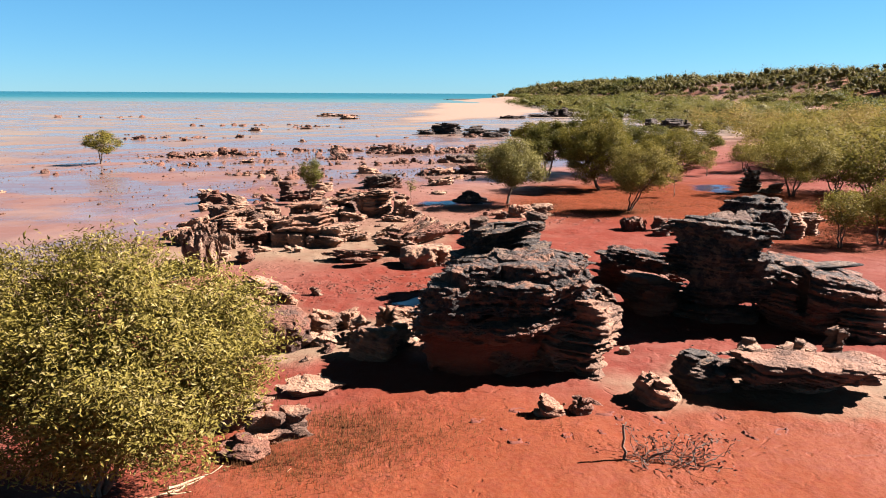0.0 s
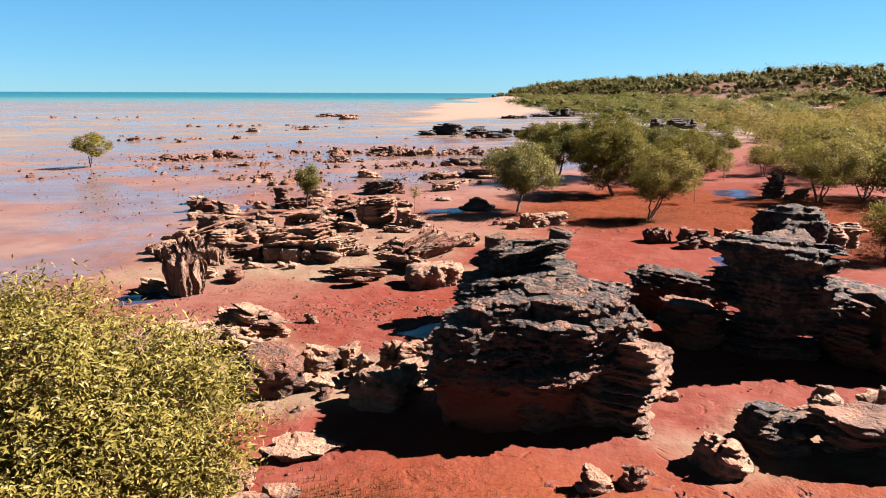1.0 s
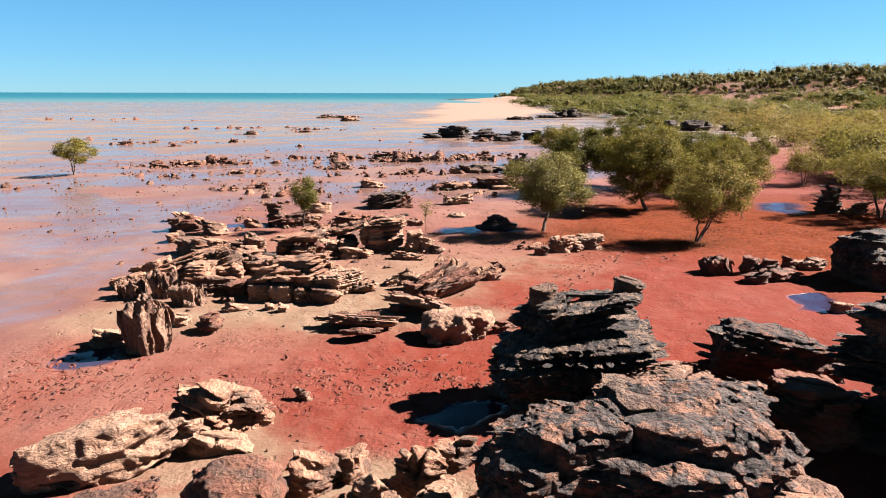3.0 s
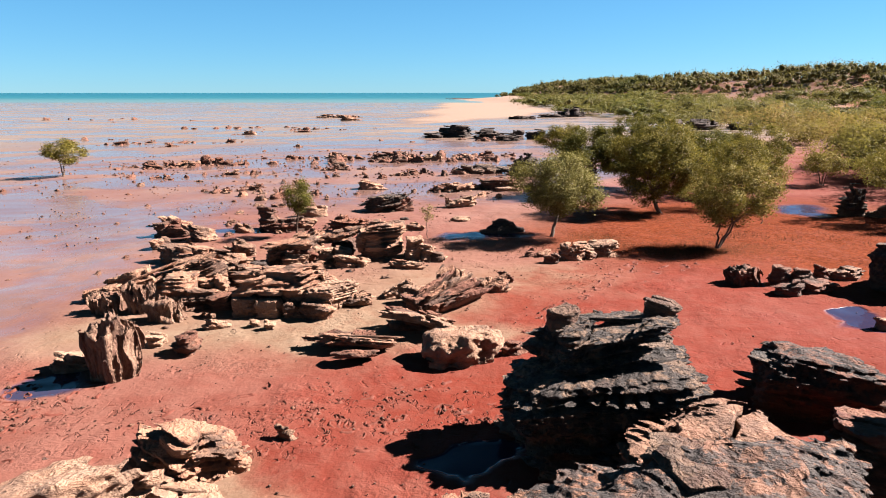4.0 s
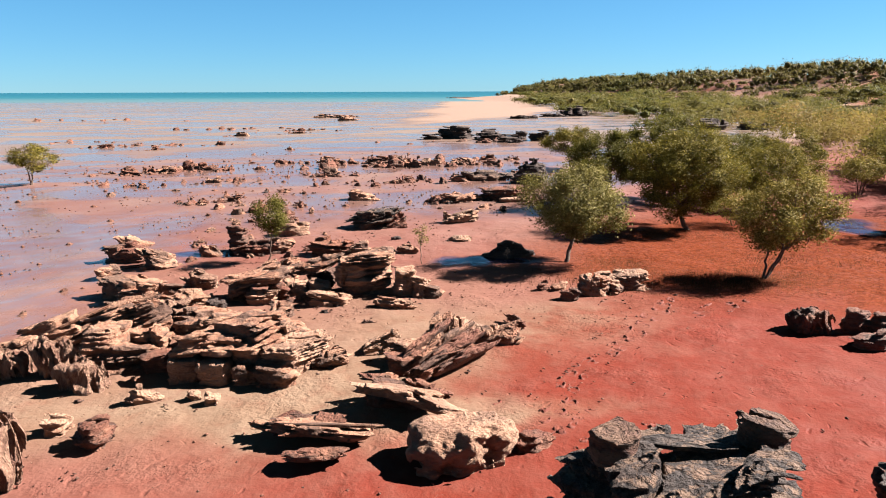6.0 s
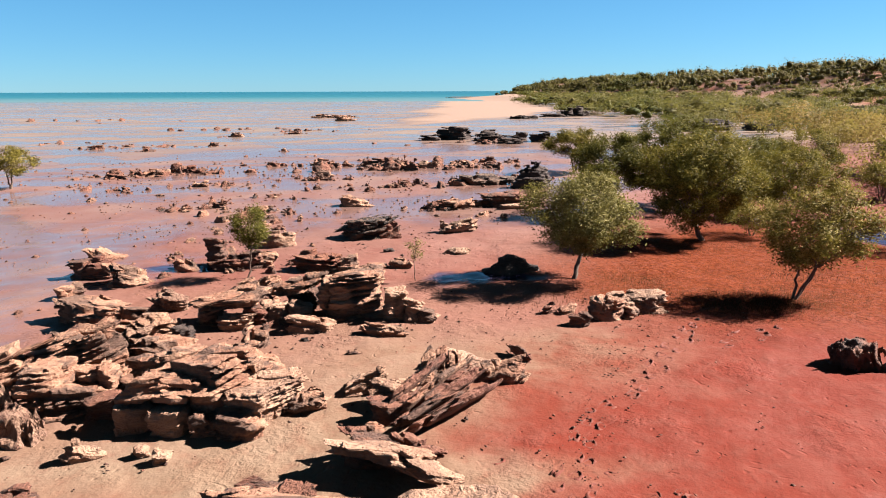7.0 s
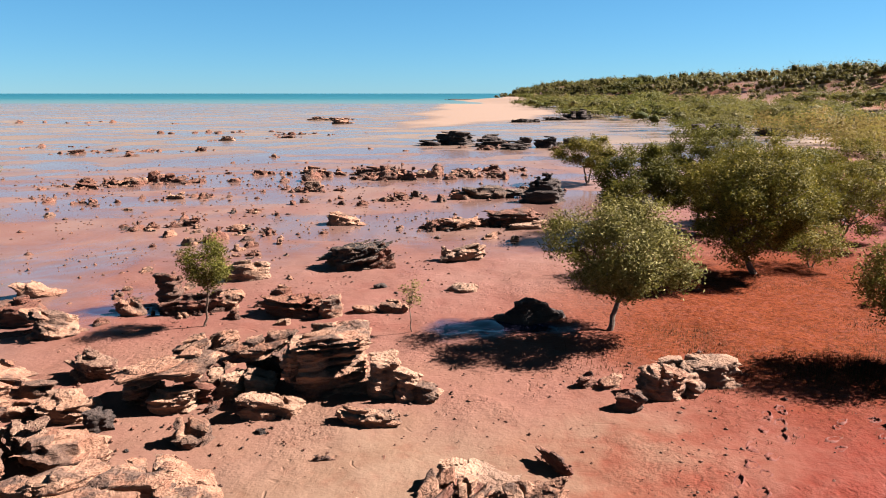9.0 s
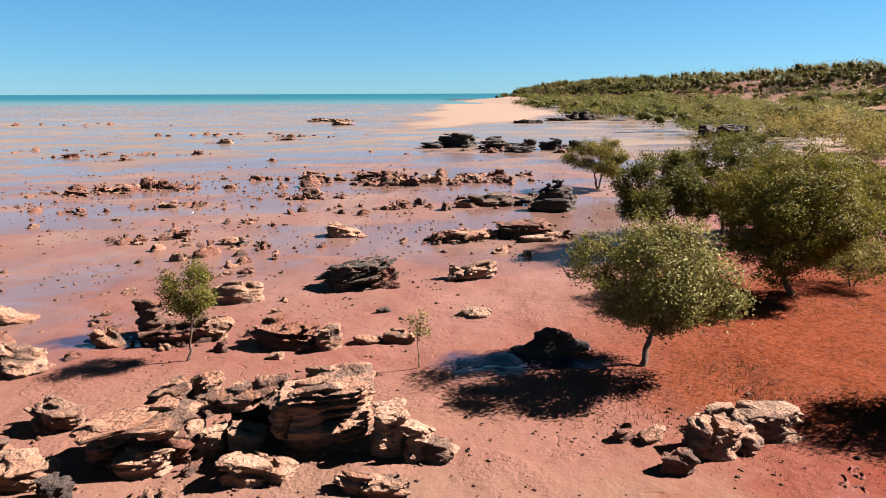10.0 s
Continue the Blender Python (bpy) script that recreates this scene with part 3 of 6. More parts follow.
def bedded(name, w, d, h, seed, beds, profile, material, boxy=2.6, ledge=0.10, rough=0.12, fine=0.042, step=0.06, flute=0.0, lean=(0, 0), hollow=0.30, tilt=None, base=-0.22, split=0.4, cell=0.65, worn_to=0.15):
    """One stone, cut out bed by bed: every bed has its own broken edge, soft beds are worn back, upright joints split it, hollows are eaten into its sides."""
    rs = np.random.RandomState(seed)
    layered = ledge > 0.03
    span = min(w, d)
    small = float(np.clip(span / 1.2, 0.3, 1.0))
    if tilt is None:
        tilt = [q * min(1.0, 1.3 / max(w, d)) for q in bed_tilt(seed)] if layered else (0, 0)
    dx = max(step * (0.80 if step < 0.06 else 1.0), max(w, d) / 84)
    dz = max(dx * 0.55, 0.018, h / 70)
    rx, ry = w * 0.66 + abs(lean[0]) * h + 2 * dx, d * 0.66 + abs(lean[1]) * h + 2 * dx
    top = h * 1.05 + abs(tilt[0]) * w / 2 + abs(tilt[1]) * d / 2 + 3 * dz
    xs, ys, zs = np.arange(-rx, rx + dx, dx), np.arange(-ry, ry + dx, dx), np.arange(base - 2 * dz, top, dz)
    X, Y, Z = np.meshgrid(xs.astype(np.float32), ys.astype(np.float32), zs.astype(np.float32), indexing="ij")
    # beds: thickness, reach and broken outline of each
    n = int(np.clip(max(beds * 1.1, h / 0.062), 4, 36)) if layered else 26
    thick = np.exp(rs.normal(0, 0.75, n))
    z0 = np.concatenate([[0], np.cumsum(thick / thick.sum() * h)])
    th = np.linspace(0, 2 * np.pi, 256, endpoint=False)
    ring = np.stack([np.cos(th) * 1.3, np.sin(th) * 1.3, np.zeros(256)], 1)
    wt = 0.85 if boxy < 3.3 else 0.35
    outline = wt * broken_ring(th, rs, rs.randint(5, 9), 0.20) + 1.02 - wt + 0.10 * fbm(ring + seed * 3.1, seed, 3)
    us, vs = PROFILES[profile]
    table, shift = [], []
    off, drift = np.zeros(2), 0.0
    for i in range(n):
        mid = (z0[i] + z0[i + 1]) / 2
        soft = layered and rs.rand() < 0.36 and 0 < i < n - 1
        drift = 0.7 * drift + rs.normal(0, ledge * 0.45)
        edge = ledge * 1.7 * (broken_ring(th, rs, rs.randint(6, 14), 0.25) - 0.93) + drift
        edge = edge - (rs.uniform(1.0, 2.8) * min(ledge, 0.13) * min(1.0, span) if soft else 0)
        edge = edge - np.abs(fbm(ring * 7 + i * 5.7, seed + i, 2)) * min(0.09, ledge * 0.7)
        if layered:
            off = off * 0.8 + rs.normal(0, 0.022, 2) * span
        table.append(np.interp(mid / h, us, vs) * (outline + np.maximum(edge, -0.28 * small)))
        shift.append(off + np.array(lean) * mid)
    table, shift = np.array(table, np.float32), np.array(shift, np.float32)
    plain = np.array([np.interp((z0[q] + z0[q + 1]) / 2 / h, us, vs) for q in range(n)], np.float32)[:, None] * outline.astype(np.float32)
    m = 1.2 / max(span, 0.6)
    wave = 0.09 * min(1.0, h) * tnoise(X * m, Y * m, Z * 0.4, seed) + 0.035 * min(1.0, h) * tnoise(X * m * 2.7, Y * m * 2.7, Z * 0.8, seed + 11)
    # how strongly the beds stand out: worn smooth in places, deeply cut in others
    m = 1.5 / max(min(w, d, 2 * h), 0.5)
    cut = smooth(-0.35, 0.5, tnoise(X * m, Y * m, Z * m * 0.8, seed + 12)) * 1.15 + worn_to
    B = Z - (tilt[0] * X + tilt[1] * Y) * np.clip(Z / h * 2.5, 0, 1) + wave
    i = np.clip(np.searchsorted(z0, B.ravel()) - 1, 0, n - 1).reshape(B.shape)
    part_up = (B - z0[i]) / (z0[i + 1] - z0[i])
    px, py = X - shift[i, 0], Y - shift[i, 1]
    ang = (np.arctan2(py / d, px / w) % (2 * np.pi)) * (256 / (2 * np.pi))
    k = ang.astype(np.int32) & 255
    t = ang - np.floor(ang)
    reach = table[i, k] * (1 - t) + table[i, (k + 1) & 255] * t
    worn = plain[i, k] * (1 - t) + plain[i, (k + 1) & 255] * t
    reach = worn + (reach - worn) * cut
    R = (np.abs(px / (w / 2)) ** boxy + np.abs(py / (d / 2)) ** boxy) ** (1 / boxy)
    F = (reach - R) * (span / 2)
    if layered:
        F = F - min(0.12, 0.13 * span * small) * cut * np.clip(1 - part_up * 1.4, 0, 1) * np.clip(thick / thick.mean(), 0.3, 1.6)[i] * (i > 0)
    size = min(w, d, 2 * h)
    near = np.abs(F) < 0.10 + 0.34 * span
    x, y, z, bb, Fn = X[near], Y[near], Z[near], B[near], F[near]
    m = 1.6 / max(size, 0.4)
    Fn = Fn + rough * size * 0.42 * (tnoise(x * m, y * m, z * m * 1.6, seed + 1) + 0.5 * tnoise(x * m * 2.1, y * m * 2.1, z * m * 3, seed + 2))
    if hollow:
        m = 1.9 / max(size, 0.5)
        Fn = Fn - smooth(0.12, 0.62, tnoise(x * m, y * m, bb * m * 2.6, seed + 3)) * hollow * 0.42 * span * small * smooth(h, h * 0.75, z)
    if flute:
        Fn = Fn - flute * 0.5 * span * np.abs(tnoise(x * 5 / span, y * 5 / span, z * 0.6, seed + 4))
    if layered:
        Fn = Fn + fine * (1.1 * tnoise(x * 5, y * 5, bb * 26, seed + 5) + 0.7 * tnoise(x * 13, y * 13, bb * 40, seed + 6))
    else:
        Fn = Fn + fine * (0.8 * tnoise(x * 6, y * 6, z * 7, seed + 5) + 0.6 * tnoise(x * 14, y * 14, z * 14, seed + 6))
    F[near] = Fn
    ceiling_b = np.full(X.shape[:2], h, np.float32)
    gap = None
    if split and layered:
        r2 = np.random.RandomState(seed + 333)
        grain = min(cell, span * 0.5) * 1.15
        c = int(np.clip(w * d / grain ** 2 * 1.1, 3, 60))
        seeds = r2.uniform(-0.55, 0.55, (c, 2)) * np.array([w, d])
        low = np.clip(1 - split * r2.rand(c) ** 1.8 * (0.5 + np.clip(np.hypot(seeds[:, 0] / w, seeds[:, 1] / d) * 2, 0, 1)), 0.2, 1.0)
        gx, gy = X[:, :, 0], Y[:, :, 0]
        gx = gx + 0.16 * grain * tnoise(gx * 2.5 / grain, gy * 2.5 / grain, gx * 0, seed + 7)
        gy = gy + 0.16 * grain * tnoise(gx * 2.5 / grain, gy * 2.5 / grain, gx * 0 + 9, seed + 8)
        dist = np.hypot(gx[..., None] - seeds[:, 0], (gy[..., None] - seeds[:, 1]) * 1.25)
        two = np.partition(dist, 1, axis=2)[..., :2]
        own = dist.argmin(2)
        ceiling_b = h * low[own].astype(np.float32)
        gap = (two[..., 1] - two[..., 0]) * 0.5 - 0.022 - 0.02 * tnoise(gx * 3, gy * 3, gx * 0, seed + 9)
    ceiling_b = ceiling_b + min(0.05, 0.06 * h) * tnoise(X[:, :, 0] * 4, Y[:, :, 0] * 4, X[:, :, 0] * 0, seed + 10)
    F = np.minimum(F, ceiling_b[:, :, None] - B)
    if gap is not None:
        deep = (0.25 + 0.5 * np.random.RandomState(seed + 12).rand()) * h
        F = np.where(Z > deep, np.minimum(F, gap[:, :, None] + np.clip(deep + 0.06 - Z, 0, 1)), F)
    F = np.minimum(F, Z - base)
    return solid(name, F, (xs[0], ys[0], zs[0]), (dx, dx, dz), material, 38)


def folded(name, w, d, h, seed, material, folds=5.0):
    """A stone weathered into upright folds: branching ridges and deep grooves run up its sides to a ragged crest."""
    dx = max(w, d) / 42
    dz = dx * 1.2
    xs, ys, zs = np.arange(-w * 0.62, w * 0.62, dx), np.arange(-d * 0.62, d * 0.62, dx), np.arange(-0.15 - 2 * dz, h * 1.22, dz)
    X, Y, Z = np.meshgrid(xs.astype(np.float32), ys.astype(np.float32), zs.astype(np.float32), indexing="ij")
    k = folds / max(w, d)
    wx = X + 0.09 * w * tnoise(X * 0.7 * k, Y * 0.7 * k, Z * 2.2 / h, seed)
    wy = Y + 0.09 * w * tnoise(X * 0.7 * k, Y * 0.7 * k, Z * 2.2 / h + 5, seed + 1)
    u = Z / h
    R = np.sqrt((wx / (w / 2)) ** 2 + (wy / (d / 2)) ** 2)
    belly = 0.80 + 0.16 * np.clip(u, 0, 1) - 0.26 * np.clip(u, 0, 1.2) ** 3
    ridge = 1 - np.abs(tnoise(wx * k * 1.1, wy * k * 1.1, Z * 0.5 / h, seed + 2)) * 3.0
    thin = 1 - np.abs(tnoise(wx * k * 2.6, wy * k * 2.6, Z * 1.2 / h, seed + 3)) * 3.0
    F = (belly - R + 0.20 * np.clip(ridge, -1, 1) + 0.15 * np.clip(thin, -0.8, 1) - 0.13) * min(w, d) / 2
    F = F + 0.02 * tnoise(X * 14, Y * 14, Z * 8, seed + 4)
    crest = h * (0.88 + 0.22 * tnoise(X[:, :, :1] * k * 0.8, Y[:, :, :1] * k * 0.8, Z[:, :, :1] * 0, seed + 5) + 0.10 * ridge + 0.06 * thin)
    F = np.minimum(np.minimum(F, crest - Z), Z + 0.15)
    return solid(name, F, (xs[0], ys[0], zs[0]), (dx, dx, dz), material, 36)


def z_at(x, y):
    return float(level(x, y))


def rock(x, y, w, d, h, seed, profile="block", material=None, beds=6, turn=0, dip=0, roll=0, name="rock_slab", label="", category="rock", group="", up=0.0, **kw):
    """A stone that stands on the flat, with its middle at x, y; dip and roll tilt its beds."""
    step = kw.pop("step", 0.055 if y < 30 else 0.075 if y < 45 else 0.135)
    flags = kw.pop("flags", None)
    if up > 0.05:
        kw["base"] = -0.02
    me = bedded(name, w, d, h, seed, beds, profile, material or TAN, step=step, **kw)
    ob = place(name, me, pose(x, y, z_at(x, y) + up, dip, roll, turn), None, label, category, group)
    if flags is None:
        flags = int(np.clip(1 + 2.2 * w * h, 1, 7)) if kw.get("ledge", 0.1) > 0.055 and w > 0.55 and y < 70 else 0
    if flags:
        top = FLAG_TOP if material in (CRUST, CRUST_LOW, CRUST_AND_SHADE) else None
        flags_on(ob, w, d, h, seed, profile, material, flags, kw.get("lean", (0, 0)), top, kw.get("tilt"), 0.55 if top else 1.0)
    return ob


def tube(path, radii, sides=6):
    """Vertices and faces of a tapered limb along a path."""
    path = [Vector(p) for p in path]
    v, f = [], []
    for i, p in enumerate(path):
        t = (path[min(i + 1, len(path) - 1)] - path[max(i - 1, 0)]).normalized()
        a = t.orthogonal().normalized()
        b = t.cross(a)
        for k in range(sides):
            an = 2 * math.pi * k / sides
            v.append(p + (a * math.cos(an) + b * math.sin(an)) * radii[i])
    for i in range(len(path) - 1):
        for k in range(sides):
            k2 = (k + 1) % sides
            f.append([i * sides + k, i * sides + k2, (i + 1) * sides + k2, (i + 1) * sides + k])
    f.append([len(v) - sides + k for k in range(sides)])
    f.append([sides - 1 - k for k in range(sides)])
    return v, f


def join(pieces):
    v, f = [], []
    for pv, pf in pieces:
        o = len(v)
        v += [tuple(q) for q in pv]
        f += [[o + k for k in face] for face in pf]
    return v, f


def limb(rs, a, b, r0, r1, n=5, bend=0.12):
    a, b = np.array(a, float), np.array(b, float)
    length = np.linalg.norm(b - a)
    pts = []
    for i in range(n + 1):
        t = i / n
        p = a + (b - a) * t + rs.normal(0, bend * length, 3) * math.sin(math.pi * t) * 0.5
        p[2] -= 0.12 * length * math.sin(math.pi * t) * 0.4
        pts.append(p)
    return tube(pts, [r0 + (r1 - r0) * i / n for i in range(n + 1)], 6)


def leaf_arrays(pts, size, rs, slim=0.36, out=None, calm=0.7):
    """Single leaves at pts; out: the way out of the crown, to which leaves lie square."""
    n = len(pts)
    ax = rs.normal(0, 1, (n, 3))
    ax[:, 2] = ax[:, 2] * 0.7 + 0.25
    ax /= np.linalg.norm(ax, axis=1)[:, None]
    nm = rs.normal(0, 1, (n, 3))
    nm[:, 2] += 0.45
    if out is not None:
        nm = nm * calm + out * 1.5
        nm[:, 2] += 0.3
    sd = np.cross(ax, nm)
    sd /= np.linalg.norm(sd, axis=1)[:, None] + 1e-9
    nm = np.cross(sd, ax)
    ln = (size * rs.uniform(0.65, 1.25, n))[:, None]
    b = pts - ax * ln * 0.5
    t = pts + ax * ln * 0.5
    m = pts + nm * ln * 0.07
    v = np.stack([b, m + sd * ln * slim * 0.5, t, m - sd * ln * slim * 0.5], 1).reshape(-1, 3)
    o = np.arange(n)[:, None] * 4
    f = np.concatenate([o + np.array([[0, 1, 2]]), o + np.array([[0, 2, 3]])])
    return v, f


def quick_mesh(name, v, f, material):
    """A mesh from arrays of vertices and triangles."""
    me = bpy.data.meshes.new(name)
    me.vertices.add(len(v))
    me.vertices.foreach_set("co", np.ascontiguousarray(v, dtype=np.float32).ravel())
    me.loops.add(len(f) * 3)
    me.loops.foreach_set("vertex_index", np.ascontiguousarray(f, dtype=np.int32).ravel())
    me.polygons.add(len(f))
    me.polygons.foreach_set("loop_start", np.arange(0, len(f) * 3, 3, dtype=np.int32))
    me.materials.append(material)
    me.update(calc_edges=True)
    me.validate()
    return me


def crown_points(rs, n, lobes, spread, clumps):
    """Leaf places: sprays gathered on the outer part of uneven lobes."""
    pts, outs = [], []
    per = max(1, n // (len(lobes) * clumps))
    heart = np.mean([lb[:3] for lb in lobes], axis=0)
    for cx, cy, cz, rx, ry, rz in lobes:
        d = rs.normal(0, 1, (clumps, 3))
        away = (np.array([cx, cy, cz]) - heart) / np.array([rx, ry, rz])
        d = d + 0.75 * away / (np.linalg.norm(away) + 1e-6)
        d /= np.linalg.norm(d, axis=1)[:, None]
        rad = rs.uniform(0.35, 1.0, clumps) ** 0.6 * rs.uniform(0.85, 1.12, clumps)
        c = np.array([cx, cy, cz]) + d * rad[:, None] * np.array([rx, ry, rz])
        for q in c:
            k = max(1, int(per * rs.uniform(0.4, 1.6)))
            pts.append(q + rs.normal(0, spread, (k, 3)) * np.array([1, 1, 0.75]))
            o = (q - np.array([cx, cy, cz])) / np.array([rx, ry, rz]) + 0.8 * (q - heart) / (np.linalg.norm(q - heart) + 1e-6)
            outs.append(np.repeat((o / (np.linalg.norm(o) + 1e-6))[None], k, 0))
    return np.concatenate(pts), np.concatenate(outs)


def mangrove(x, y, h, wide, seed, leaves, leaf, material, name="mangrove_tree", label="", stems=2, low=0.3, trunk=0.06, lean=(0, 0), group="", lobes=9, spread=0.13, deep=None, clumps=26, turn=0, slim=0.36):
    """A grey mangrove: tapered stems and limbs, and a crown of many single leaves; low: where the crown starts, as a share of the height."""
    rs = np.random.RandomState(seed)
    deep = deep or wide
    tree = place(name, None, pose(x, y, z_at(x, y), 0, 0, turn), None, label, "tree" if h > 1.6 else "shrub", group)
    zc, rz = h * (low + (1 - low) / 2), h * (1 - low) / 2
    lob = []
    for i in range(lobes):
        w = 1 - 2 * (i + 0.5) / lobes
        a = 2 * math.pi * (i * 0.618 + rs.uniform(-0.06, 0.06))
        r = math.sqrt(1 - w * w)
        far, k = rs.uniform(0.42, 0.72), rs.uniform(0.32, 0.52)
        lob.append((lean[0] + math.cos(a) * r * far * wide / 2, lean[1] + math.sin(a) * r * far * deep / 2, zc + w * far * rz, k * wide / 2, k * deep / 2, rz * k * (0.9 if w < -0.3 else 1.05)))
    pieces = []
    for k in range(stems):
        a = 2 * math.pi * (k + rs.rand() * 0.6) / stems
        foot = (math.cos(a) * trunk * 0.8, math.sin(a) * trunk * 0.8, -0.1)
        fork = (lean[0] * 0.5 + math.cos(a) * wide * 0.10, lean[1] * 0.5 + math.sin(a) * deep * 0.10, h * (low + 0.08))
        pieces.append(limb(rs, foot, fork, trunk, trunk * 0.6, 6, 0.05))
        for lb in lob[k::stems]:
            mid = tuple(0.5 * (p + q) + rs.normal(0, 0.05) for p, q in zip(fork, lb[:3]))
            pieces.append(limb(rs, fork, mid, trunk * 0.5, trunk * 0.32, 3, 0.1))
            for _ in range(4):
                tip = tuple(c + r * rs.uniform(-0.75, 0.75) for c, r in zip(lb[:3], lb[3:]))
                pieces.append(limb(rs, mid, tip, trunk * 0.28, trunk * 0.08, 3, 0.1))
    tv, tf = join(pieces)
    part("trunk", mesh("trunk", tv, tf, BARK, 60), tree)
    pts, out = crown_points(rs, leaves, lob, spread, clumps)
    v, f = leaf_arrays(pts, leaf, rs, slim, out)
    v[:, 2] = np.maximum(v[:, 2], 0.04)
    part("crown", quick_mesh("crown", v, f, material), tree)
    return tree


# ---- ground and sea ----
def unevenness(x, y):
    """Swells and hollows of the mud near the walk."""
    p = np.stack([x, y, np.zeros(len(x))], 1)
    return smooth(120, 40, np.hypot(x, y - 15)) * (0.045 * fbm(p * 0.45, 3, 3) + 0.014 * fbm(p * 2.1, 8, 3))


def build_ground():
    def axis(parts):
        return np.unique(np.round(np.concatenate(parts), 3))
    xs = axis([-np.geomspace(16, 3200, 60), np.arange(-16, 14, 0.15), np.geomspace(14, 3200, 70)])
    ys = axis([-np.geomspace(1, 80, 8), np.arange(-1, 6, 0.5), np.arange(6, 42, 0.15), np.geomspace(42, 5200, 150)])
    gx, gy = np.meshgrid(xs, ys)
    x, y = gx.ravel(), gy.ravel()
    p = np.stack([x, y, np.zeros(len(x))], 1)
    z = level(x, y) + unevenness(x, y)
    land = smooth(4.0, 7.0, level(x, y))
    z = z + land * 1.6 * fbm(p * 0.05, 11, 3)
    z = np.where(y > 620, np.minimum(z, SEA - 0.2 - 0.002 * (y - 620)), z)
    v = np.stack([x, y, z], 1)
    nx, ny = len(xs), len(ys)
    i = np.arange((ny - 1) * nx).reshape(ny - 1, nx)[:, :-1].ravel()
    f = np.concatenate([np.stack([i, i + 1, i + nx + 1], 1), np.stack([i, i + nx + 1, i + nx], 1)])
    me = quick_mesh("ground", v, f, GROUND)
    me.shade_smooth()
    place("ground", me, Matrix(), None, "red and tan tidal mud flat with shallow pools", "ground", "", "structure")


build_ground()
sv, sf = [], []
for k, yy in enumerate((430, 900, 5000)):
    sv += [(-3600, yy, SEA), (3600, yy, SEA)]
    if k:
        sf.append([2 * k - 2, 2 * k - 1, 2 * k + 1, 2 * k])
place("water", mesh("water", sv, sf, SEA_MAT), Matrix(), None, "turquoise calm sea beyond the flat", "sea", "", "structure")

# ---- the large rock stacks ----
stack = place("rock_pillar", None, pose(1.6, 12.95, z_at(1.6, 12.95)), None, "tall black-crusted layered sandstone stack on red mud", "rock", "rock stacks")
part("body", bedded("body", 3.0, 1.9, 2.08, 11, 30, "tower", CRUST, 3.4, 0.10, 0.26, 0.085, 0.036, lean=(0.0, -0.02), tilt=(0.10, 0.06), split=0.12, cell=1.1, hollow=0.2, worn_to=0.25), stack, "", pose(-0.20, -0.42, 0))
part("wall", bedded("wall", 2.3, 0.9, 1.05, 18, 3, "block", RED_WALL, 3.6, 0.025, 0.10, 0.03, 0.05), stack, "smooth red wall at the foot of the stack", pose(-0.66, -0.92, 0, 0, 0, 4))
part("cap", bedded("cap", 3.0, 2.1, 1.86, 12, 24, "cap", CRUST_AND_SHADE, 2.6, 0.17, 0.18, 0.085, 0.036, lean=(0.14, 0.34), split=0.15, cell=0.9, hollow=0.12, tilt=(0.10, -0.05), worn_to=0.6), stack, "thin-bedded black cap", pose(-0.05, 3.4, 0.0, 0, 0, 4))
part("ledge", bedded("ledge", 1.8, 1.7, 1.42, 13, 14, "dome", SLAB, 2.6, 0.13, 0.18, 0.05, 0.04, split=0.1), stack, "tan shoulder with thin ledges", pose(0.96, -0.60, 0, 0, 4, -12))
part("ledge", bedded("ledge", 2.0, 1.5, 1.15, 17, 12, "dome", SLAB, 2.6, 0.11, 0.16, 0.05, 0.04, split=0.2, tilt=(0.12, 0.10)), stack, "tan broken ledges between body and cap", pose(0.75, 2.15, 0, 0, 4, 10))
part("ledge", bedded("ledge", 0.9, 0.8, 0.36, 14, 5, "slab", CRUST_AND_SHADE, 2.6, 0.12, 0.12, 0.03, 0.04), stack, "", pose(-0.1, -0.1, 1.74, 3, -6, 20))
part("knob", bedded("knob", 0.5, 0.45, 0.30, 15, 4, "block", CRUST_AND_SHADE, 2.6, 0.10, 0.10, 0.02, 0.04), stack, "", pose(0.85, 4.2, 1.80, 0, 0, 10))
part("knob", bedded("knob", 0.5, 0.5, 0.22, 16, 3, "block", CRUST_AND_SHADE, 2.6, 0.10, 0.10, 0.02, 0.04), stack, "", pose(-0.6, 4.2, 1.78, 0, 5, 40))
flags_on(next(c for c in stack.children if c.name.startswith("body")), 3.0, 1.85, 1.96, 11, "tower", TAN, 16, (0.04, 0.0), FLAG_TOP, (0.04, -0.02), 0.5, 1.15)
flags_on(next(c for c in stack.children if c.name.startswith("cap")), 3.0, 2.1, 1.86, 12, "cap", FLAG_TOP, 22, (0.14, 0.34), tilt=(0.10, -0.05), thin=0.4, wide=1.0)

stack = place("rock_pillar", None, pose(6.15, 14.75, z_at(6.15, 14.75)), None, "massive dark sandstone stack in its own shade", "rock", "rock stacks")
# black colour down to the foot stands in for the shade on the near face
part("body", bedded("body", 2.6, 1.8, 2.2, 21, 18, "brow", CRUST_AND_SHADE, 3.2, 0.07, 0.28, 0.075, 0.045, split=0, lean=(-0.02, -0.26), tilt=(0.02, -0.16)), stack, "", pose(0.30, 0.50, 0, 0, 0, -24))
